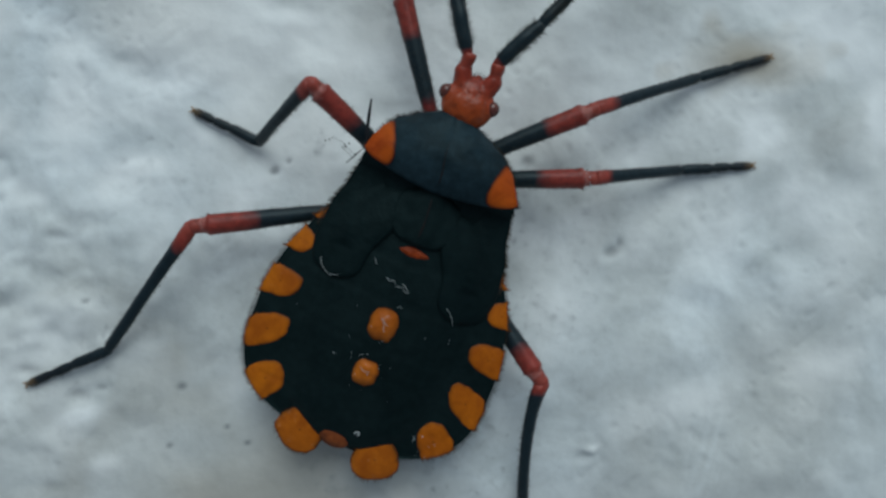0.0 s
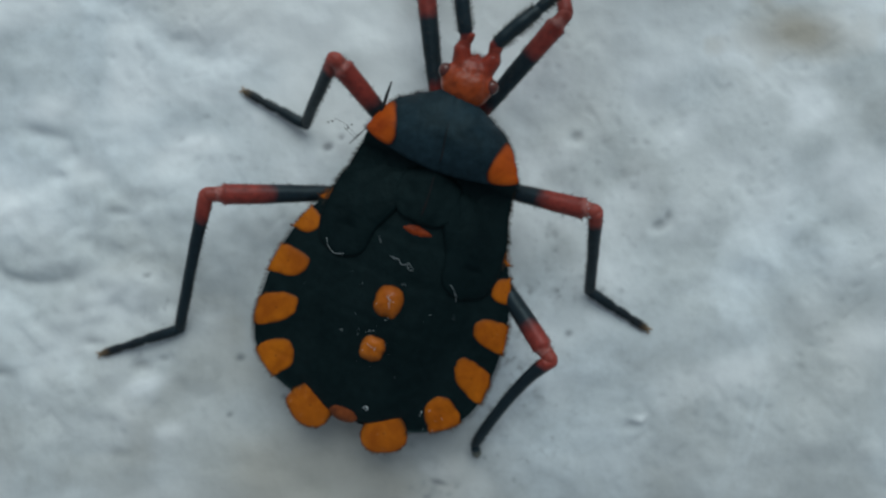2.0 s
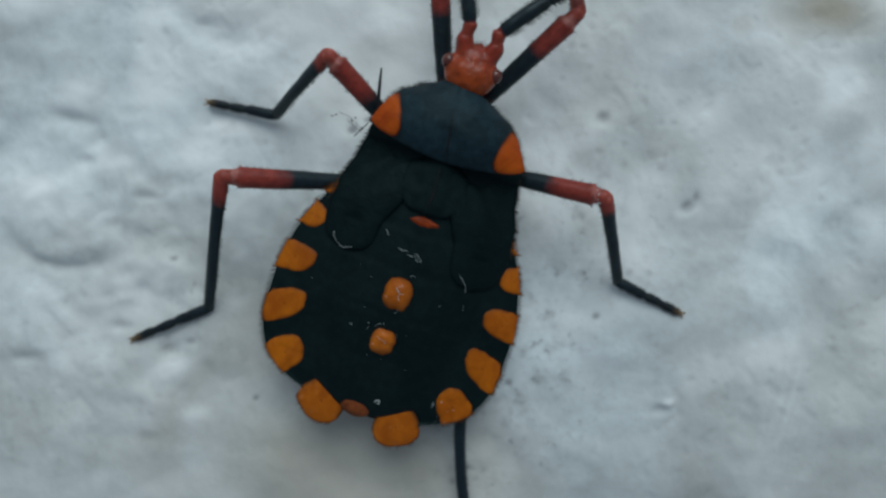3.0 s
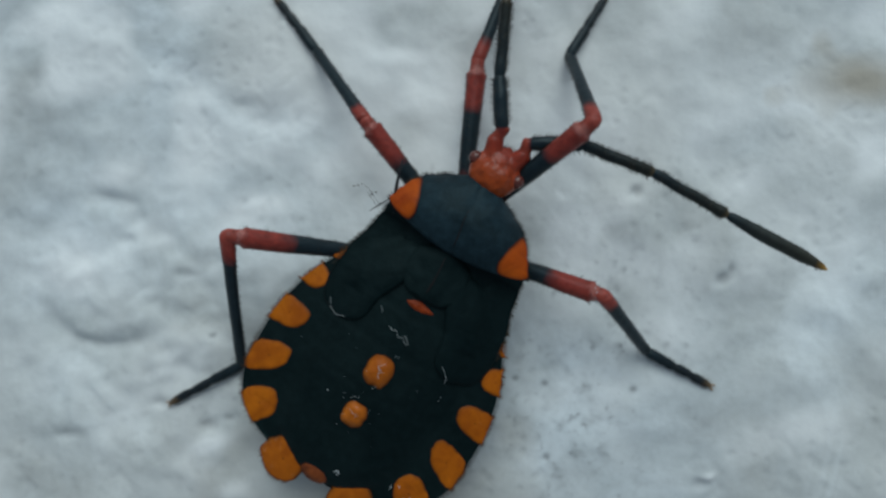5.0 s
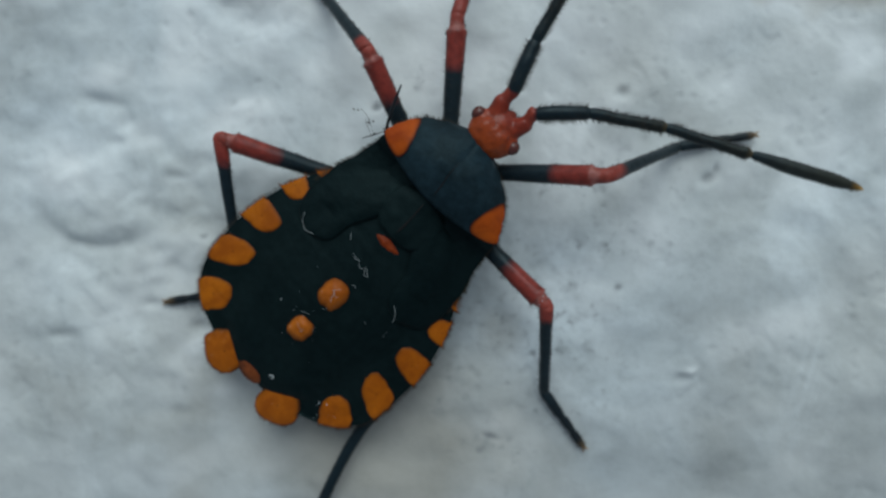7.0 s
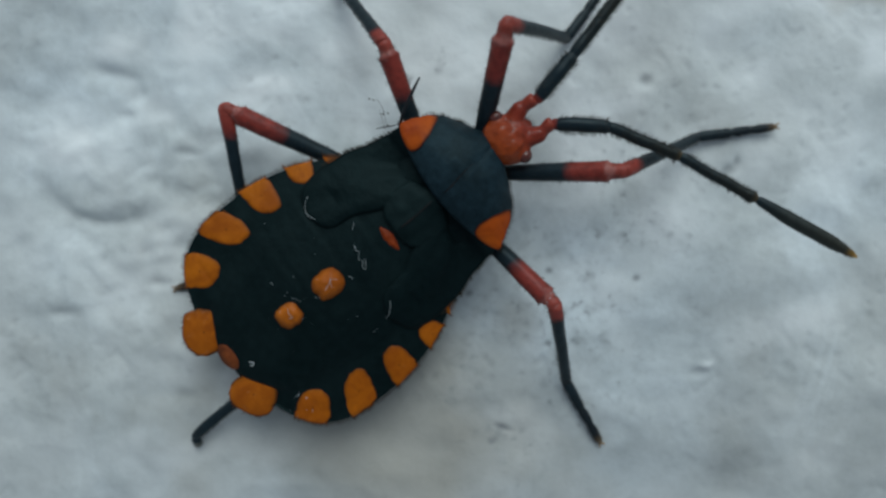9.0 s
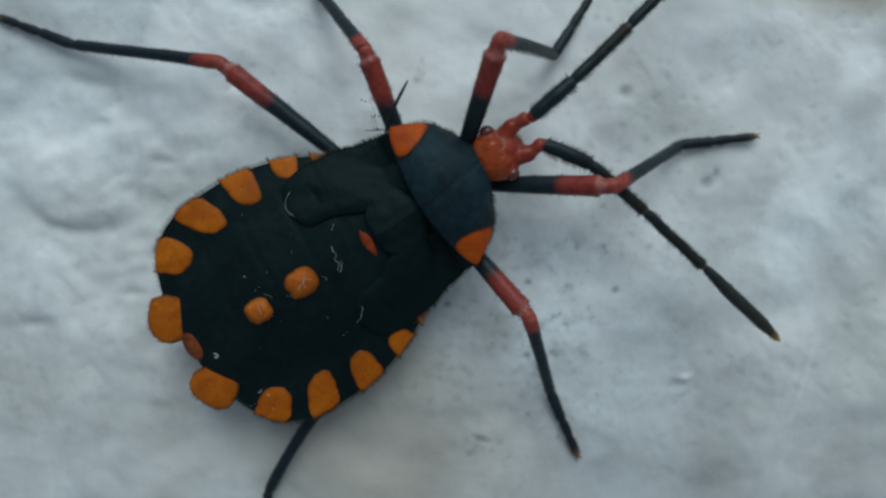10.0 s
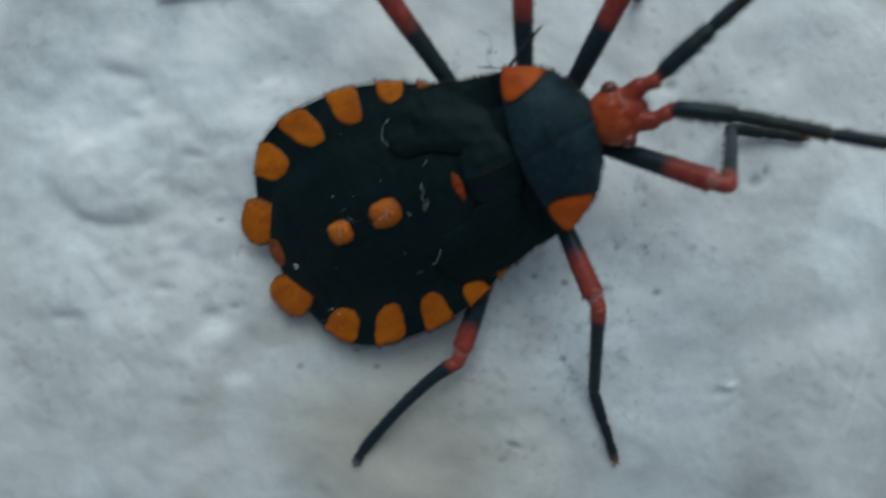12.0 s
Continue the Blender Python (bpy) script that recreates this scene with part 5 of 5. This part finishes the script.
    stride('left_hind', [
        (0.0, -0.67, -0.08, -28.1, 10, -73.3, -12.9, -44.4, -2.2),
        (0.2, -0.53, -0.12, -26.1, 13, -73.8, -15.7, -45.4, -2.4),
        (0.5, -0.44, -0.14, -28.9, 17.5, -85.2, -22.1, -52.4, -1),
        (0.7, -0.17, -0.05, -30.4, 13.4, -83.6, -16, -51.4, -2.3),
        (1.0, -0.24, -0.16, -25.5, 19.5, -83.2, -24.1, -45.9, -1.3),
        (1.2, -0.13, -0.07, -24.9, 14.1, -84.4, -16.3, -44.8, -2.3),
        (1.5, -0.13, -0.04, -22.2, 20.9, -86, -23.4, -41.2, -0.7),
        (1.7, -0.07, -0.05, -22.3, 14.5, -86.6, -16.7, -40.9, -2.6),
        (2.0, -0.13, -0.15, -21.3, 19.7, -89.1, -23.9, -38.1, -1.6),
        (2.2, 0.27, 0.08, -19.8, 17, -84.3, -21.6, -37.5, -2.6),
        (2.5, 0.16, 0.09, -17.4, 21.6, -90.4, -28.7, -39.8, -2),
        (2.7, 0.33, 0.1, -16.5, 22.5, -88.7, -30.6, -39.2, -2.8),
    ] + [
        (4.3, 0.04, 0.1, -19.4, 26.8, -103.1, -34.3, -50.9, -1.6),
        (4.5, 0.12, -0.08, -18.9, 27.4, -105.4, -34.3, -54.5, -1.9),
        (4.7, 0.01, 0.05, -10.4, 15.9, -106.2, -21.4, -52.8, -4.9),
        (5.0, -0.14, 0.09, -23.2, 27.8, -113.9, -34.3, -59, -2.4),
        (5.2, -0.12, 0.05, -24.8, 25.5, -117.8, -31, -60.7, -4),
        (5.5, -0.1, 0.04, -27.8, 23.3, -119.8, -27.8, -60.9, -3.6),
        (5.7, -0.17, 0.13, -28.7, 13, -128.8, -16.5, -58.9, -3.8),
        (6.0, -0.33, 0.34, -30.7, 13.2, -130.4, -17, -51.1, -3.2),
        (6.2, -0.2, 0.23, -30.2, 12.6, -133.6, -15.2, -51.6, -3.2),
        (6.5, -0.02, 0.28, -29.5, 14, -132, -17.8, -51, -2.6),
        (6.7, 0.1, 0.2, -26.5, 13.4, -134.6, -17.3, -51.5, -2.1),
        (7.0, 0.14, 0.12, -26.7, 11, -137.7, -14.4, -55.1, -2.4),
        (7.2, 0.18, 0.2, -27.3, 11.5, -139.8, -15.3, -54.1, -3.2),
    ] + [
        (8.8, -0.04, 0.27, -27.8, 9.4, -146.6, -15.7, -67.7, -4.9),
        (9.0, -0.03, 0.21, -27, 9.3, -147.8, -15.8, -67.5, -6),
        (9.2, -0.21, 0.19, -27.2, 10.4, -148.5, -17.1, -70.1, -6.4),
        (9.5, -0.49, 0.29, -29.9, 9.8, -146.8, -17.5, -74.5, -6.6),
        (9.7, -0.39, 0.26, -34.7, 10.2, -151.2, -16.7, -76.1, -6.3),
        (9.8, -0.45, 0.26, -32.5, 11.0, -139, -17, -73, -6.3),
        (9.9, -0.9, 0.21, -19.5, 4.0, -54, -17, -37.5, -9.5),
        (10.0, -0.99, 0.2, -19.4, 0.7, -48.7, -15.1, -36.7, -10.5),
        (10.2, -0.81, -0.01, -26.3, 9.8, -52, -23.2, -38.6, -7.1),
        (10.5, -0.67, 0.05, -18.3, 0.9, -61.5, -13.1, -39.5, -6.5),
        (10.7, -0.73, -0.05, -23.1, 9.1, -61.7, -20.8, -39.6, -6.7),
        (11.0, -0.86, 0.04, -20.3, -0.1, -61.9, -10.8, -39, -7),
        (11.2, -0.29, 0.26, -24.7, 8.6, -50.2, -20.3, -46.6, -5.2),
        (11.5, 0.35, 0.71, -11.1, -3.4, -34.8, -10.4, -62.9, -5.6),
        (11.7, 0.39, 0.52, -13.6, 8.3, -39.2, -23.6, -66, -1),
        (12.0, 0.25, 0.46, -12.6, 8.5, -62, -20.8, -78, 6.7),
    ])
    stride('right_hind', [
        (0.0, -0.95, -0.25, -34.5, 11.6, -74.2, -15.9, -74.8, -15),
        (0.2, -0.62, -0.02, -28.4, 14.3, -92.5, -19.2, -73.5, -19.1),
        (0.5, -0.35, 0.11, -46.2, 15.2, -92.8, -22.8, -70.8, -16.3),
        (0.7, -0.39, -0.09, -44.6, 14.6, -94.6, -20.5, -70.6, -18.7),
        (1.0, -0.63, -0.22, -40.5, 14.4, -101.4, -24.2, -70.7, -17),
        (1.2, -0.55, -0.24, -40.2, 15.2, -105.5, -23, -69, -18.4),
        (1.5, -0.67, -0.34, -35.7, 15.8, -106.9, -26.3, -63, -12.4),
        (1.7, -0.51, -0.21, -36.2, 15.5, -109.1, -24, -59.1, -16.2),
        (2.0, -0.47, -0.05, -36.9, 18.1, -103.9, -26.2, -56.7, -10.4),
        (2.2, -0.48, -0.03, -33.4, 16.5, -104.1, -22.7, -68.9, -17.4),
        (2.5, -0.55, 0.04, -33.6, 25.4, -95.4, -34, -82.3, -12.7),
        (2.7, -0.21, -0.12, -73.1, 7.1, -72.5, -8.6, -85.4, -29.7),
    ] + [
        (4.3, 0.15, -1.19, -77.2, 7.5, -99.6, -7.3, -70.3, -32.7),
        (4.5, 0.13, -0.87, -76.4, 5.1, -82.7, -3.9, -76.1, -31.4),
        (4.7, 0.08, -0.53, -72.6, 5.9, -84.9, -9.5, -71.5, -26.8),
        (5.0, 0.07, -0.52, -84, 4.6, -88.6, -10.4, -65.6, -26.3),
        (5.2, 0.09, -0.7, -83.9, 4.3, -86.8, -10.8, -60, -28.4),
        (5.5, 0.16, -1.2, -82.6, 2.9, -85.2, -6.2, -51.1, -39.7),
        (5.7, 0.09, -0.67, -87.6, 4.6, -79.5, -10.1, -49.6, -29.7),
        (6.0, 0.07, -0.48, -89.3, 2.8, -70.6, -11.4, -47.7, -28.1),
        (6.2, 0.08, -0.53, -88.2, 4.4, -75.4, -10, -47.6, -28.5),
        (6.5, 0.15, -0.85, -76.8, 2.8, -84, -7.3, -48, -37.3),
        (6.7, 0.01, -0.38, -69.5, 5.1, -82.4, -8.3, -51.7, -31.9),
        (7.0, -0.11, -0.16, -65.1, 4.4, -75.2, -0.9, -60.4, -46.2),
        (7.2, -0.03, -0.64, -79.7, 4.4, -80.8, -2.4, -57.7, -45.9),
    ] + [
        (8.8, -0.04, -0.92, -90.7, 5.5, -90.6, -9.6, -39, -32.3),
        (9.0, -0.06, -0.73, -90.4, 5.4, -93.8, -11.1, -34.9, -29.3),
        (9.2, -0.11, -0.2, -93.6, 4.4, -123.8, -13.6, -36.8, -26.4),
        (9.5, -0.19, 0.21, -74.8, 4, -131.4, -13.6, -37.5, -25.6),
        (9.6, -0.25, 0.38, -69.5, 5, -82, -11, -38, -28),
        (9.7, -0.32, 0.54, -67.1, 5.4, -65.6, -9.5, -38.9, -30.5),
        (10.0, -0.57, 1.02, -63.7, 5.6, -67.1, -8.3, -45.1, -25.2),
        (10.2, -0.58, 0.97, -53.6, 7.9, -72.7, -9.5, -44.3, -24.6),
        (10.5, -0.83, 1.32, -56.8, 4.7, -69.3, -5.4, -45, -26.5),
        (10.7, -0.59, 0.95, -55.9, 7.3, -70.4, -9.5, -46.2, -24.8),
        (11.0, -0.63, 1.03, -60.4, 4.8, -69.3, -5, -47.8, -25.7),
        (11.2, -0.58, 0.93, -51.1, 8.2, -72.8, -7.4, -45.7, -22.7),
        (11.5, -0.78, 1.2, -60.1, 8.3, -67.3, -3.5, -44.8, -19.3),
        (11.7, -0.64, 0.83, -61.5, 6.3, -64.1, 2.9, -41.3, -33.7),
        (12.0, -0.56, 0.45, -40.1, 9.8, -67.7, 4.4, -46.9, 7.3),
    ])
    stride('left_antenna', [
        (0.0, -0.23, 0.04, 57.1, 3.9, 59.4, 4, 60.5, 4, 61, 4),
        (0.2, 0, 0, 59.1, 4, 60.4, 4, 61.1, 4, 61.5, 4),
        (0.5, -0.2, -0.01, 60.1, 4, 62.5, 4, 62.7, 4, 62.8, 4),
        (0.7, 0, 0, 63, 4, 63.6, 4, 63.7, 4, 63.7, 4),
        (1.0, -0.12, 0.08, 66.6, 4, 65.8, 4, 65.4, 4, 65.2, 4),
        (1.2, 0, 0, 68.9, 4, 67.2, 4, 66.4, 4, 66, 4),
        (1.5, 0.07, 0.03, 75.1, 4.1, 67.7, 4, 67, 4, 66.7, 4),
        (1.7, 0, 0, 69.3, 4, 67.8, 4, 67.1, 4, 66.9, 4),
        (2.0, -0.08, -0.21, 62.8, 3.9, 66.6, 4, 66.7, 4, 66.7, 4),
        (2.2, 0, 0, 64.7, 4, 66, 4, 66.4, 4, 66.6, 4),
        (2.5, -0.1, -0.1, 65.8, 4, 66.2, 4, 66.5, 4, 66.6, 4),
        (2.7, -0.06, -0.07, 66.1, 4, 66.5, 4, 66.7, 4, 66.8, 4),
    ] + [
        (4.3, 0.07, -0.21, 64.9, 2.4, 70, 4.1, 69.4, 4, 69.1, 4),
        (4.5, 0.1, 0.2, 71.4, 5, 70.1, 4, 69.3, 4, 69.2, 4),
        (4.7, 0, 0, 66.4, 3.6, 67.6, 4, 68.6, 4, 69, 4),
        (5.0, -0.02, -0.23, 56.9, -1, 64.3, 4, 68.4, 4, 69.5, 4),
        (5.2, 0, 0, 69.8, 3.4, 71.1, 4, 71.1, 4, 71, 4),
        (5.5, 0.14, 0.13, 87, 6.5, 83.5, 3.9, 75.5, 4, 73, 4),
        (5.7, 0, 0, 75.9, 4.3, 75.2, 4, 72.9, 4, 71.7, 4),
        (6.0, 0.01, -0.06, 60.5, 2.8, 65, 4, 67.3, 4, 68, 4),
        (6.2, 0, 0, 60.2, 3.5, 62.5, 4, 65.1, 4, 66.3, 4),
        (6.5, 0.02, -0.17, 56.2, 1.6, 58.3, 3.9, 63.8, 4, 65.7, 4),
        (6.7, 0, 0, 62.4, 3.5, 64.6, 4, 66.4, 4, 67.3, 4),
        (7.0, 0.04, -0.2, 68.3, 3, 74.5, 3.9, 71.9, 4, 71.1, 4),
        (7.2, 0.12, -0.11, 74, 3.5, 77.1, 4, 73.9, 4, 72.6, 4),
    ] + [
        (8.8, 0.12, 0.08, 69.8, 6.4, 71, 3.9, 74.1, 4, 75.1, 4),
        (9.0, 0.1, 0.17, 77.1, 7.2, 75.3, 4, 76.2, 4, 76.5, 4),
        (9.2, 0, 0, 82, 4.9, 79.9, 4, 78.8, 4, 78.3, 4),
        (9.5, 0.11, 0.17, 92.4, 7.9, 85.2, 4, 81.9, 4, 80.2, 4),
        (9.7, -0.02, 0.2, 86.9, 7.6, 88.6, 3.9, 82.1, 4, 79.7, 4),
        (10.0, 0.09, 0.19, 81.5, 7.3, 78.1, 4, 76.4, 4, 75.4, 4),
        (10.2, 0, 0, 73.8, 4.7, 72.5, 4, 71.8, 4, 71.4, 4),
        (10.5, 0.12, 0.15, 64.4, 5.6, 63.1, 3.9, 64.4, 4, 65, 4),
        (10.7, 0, 0, 59.3, 4, 58.2, 3.9, 60.1, 4, 61.3, 4),
        (11.0, -0.01, -0.12, 53.4, 1.2, 46.2, 3.3, 54.8, 4, 57.7, 4),
        (11.2, 0, 0, 57.7, 4, 55.1, 4.3, 57, 4, 58.3, 4),
        (11.5, -0.09, 0.16, 68.1, 8.1, 61.8, 8.2, 61.2, 4, 61.2, 4),
        (11.7, 0, 0, 67.2, 4.9, 65, 4.7, 63.6, 4, 63, 4),
        (12.0, -0.18, 0.12, 69.4, 6.3, 68.6, 4.1, 65.9, 4, 64.8, 4),
    ])
    stride('right_antenna', [
        (0.0, -0.03, 0.1, 62.7, 6, 67.5, 4, 69, 4, 69.7, 4),
        (0.2, 0, 0, 67.7, 4.3, 69.1, 4, 70, 4, 70.3, 4),
        (0.5, -0.12, 0.05, 73.1, 4.1, 72.5, 4, 72.1, 4, 71.9, 4),
        (0.7, 0, 0, 76.5, 4, 74.7, 4, 73.4, 4, 72.7, 4),
        (1.0, -0.15, 0.12, 84.5, 4.3, 77.2, 4, 74.2, 4, 72.9, 4),
        (1.2, 0, 0, 78.3, 4.1, 75.2, 4, 72.9, 4, 71.8, 4),
        (1.5, -0.1, 0.11, 73.8, 4.2, 70.7, 4, 69.1, 4, 68.4, 4),
        (1.7, 0, 0, 67.3, 4, 66.4, 4, 65.7, 4, 65.3, 4),
        (2.0, -0.06, -0.16, 58.8, 3.9, 59.7, 4, 60.2, 4, 60.2, 4),
        (2.2, 0, 0, 58.9, 4, 57.6, 4, 57.1, 4, 56.8, 4),
        (2.5, -0, -0.03, 61.2, 4.4, 53.2, 3.8, 52, 4, 51.3, 4),
        (2.7, 0.1, 0.01, 56.8, 4.2, 50.4, 3.9, 48, 4, 47, 4.1),
    ] + [
        (4.3, 0.02, -0.21, 32.7, 2.1, 13.2, 2.3, 5.5, 5.1, 3.6, 7),
        (4.5, 0.02, -0.19, 30.1, -1.6, 4.5, -4.7, -0.5, -4.6, -1.7, 3.8),
        (4.7, -0.25, -0.06, 27.2, -4.5, -2.6, -10.2, -5.5, -5.7, -5, 2.8),
        (5.0, 0.03, -0.15, 29.4, -0.9, 9.3, -2.1, 0.6, -1.1, 1, 1.8),
        (5.2, -0.16, -0.06, 27.5, -2.1, 12.4, -4.9, 5.9, -2.8, 6.1, 3.4),
        (5.5, -0.02, -0.2, 33.7, -4.4, 25.1, -5.4, 15.7, -6.5, 14.7, 4),
        (5.7, 0.01, 0.01, 33, 3.4, 25.6, 3.6, 17.9, 4.5, 18.4, 3.9),
        (6.0, 0.04, -0.11, 40, 1.3, 20.4, 0.8, 12.4, 0.7, 13.7, 7.1),
        (6.2, -0.17, -0.13, 34.9, -3.6, 30.4, -5.3, 24.2, -4.1, 22.3, 0.3),
        (6.5, 0.05, -0.14, 43.6, -0.7, 38.5, -1.5, 32.7, 3.1, 30.2, 8.2),
        (6.7, -0.02, -0, 45.3, 2.2, 40.9, 1.8, 35.8, 2.7, 32.7, 2),
        (7.0, 0.07, -0.14, 45.7, 1.7, 34.3, 2.3, 27, 4.8, 27.6, 2.4),
        (7.2, 0.04, -0.18, 38.8, 0.2, 21.4, 0.4, 16, 5.4, 17, 7.9),
    ] + [
        (8.8, 0.15, -0.09, 47.1, 3.3, 33.8, 2.4, 31.3, 6.5, 29.1, 5.2),
        (9.0, 0.18, 0.08, 47.8, 8, 28.4, 6.7, 21.2, 8.1, 20.3, 9),
        (9.2, 0, 0.13, 59, 4.6, 49.3, -1.9, 40.2, -12.7, 35.5, 3.9),
        (9.5, 0.12, 0.07, 46.6, 7.3, 26.1, 6.3, 20.2, 5.6, 19.5, 1.2),
        (9.7, -0.09, -0, 39.5, 3.7, 12, 2, 7.9, 2.7, 10.4, 0.1),
        (10.0, 0.05, -0.04, 35.3, -0.6, 17.9, -1.5, 15.2, 1.2, 13.1, 5.1),
        (10.2, -0.1, -0.09, 38.6, 2.7, 33.6, 5.3, 28.8, 5.7, 28.8, 2.9),
        (10.5, 0.2, 0.08, 56.3, 8.7, 47.3, 10.6, 42.9, 10, 43.3, 5.4),
        (10.7, 0.02, 0.26, 70.7, 6.7, 58.9, 5.1, 56, -5.6, 56.6, -12.8),
        (11.0, 0.07, 0.11, 70, 5.1, 61.7, 6.2, 54.7, 2.1, 56, -9),
        (11.2, 0.13, 0.2, 61.2, 9.8, 57.5, 11.4, 52.5, 10.3, 55.1, 1.8),
        (11.5, 0.05, 0.18, 67.3, 11.2, 62.3, 13.2, 58.8, 13.5, 58, 3.8),
        (11.7, -0, 0.13, 71.8, 7.6, 65.7, 9.1, 60.6, 5.6, 59, 4),
        (12.0, -0.08, 0.09, 60.4, 6, 55.3, 6.9, 57.7, 4.2, 58.2, 4),
    ])


motions()
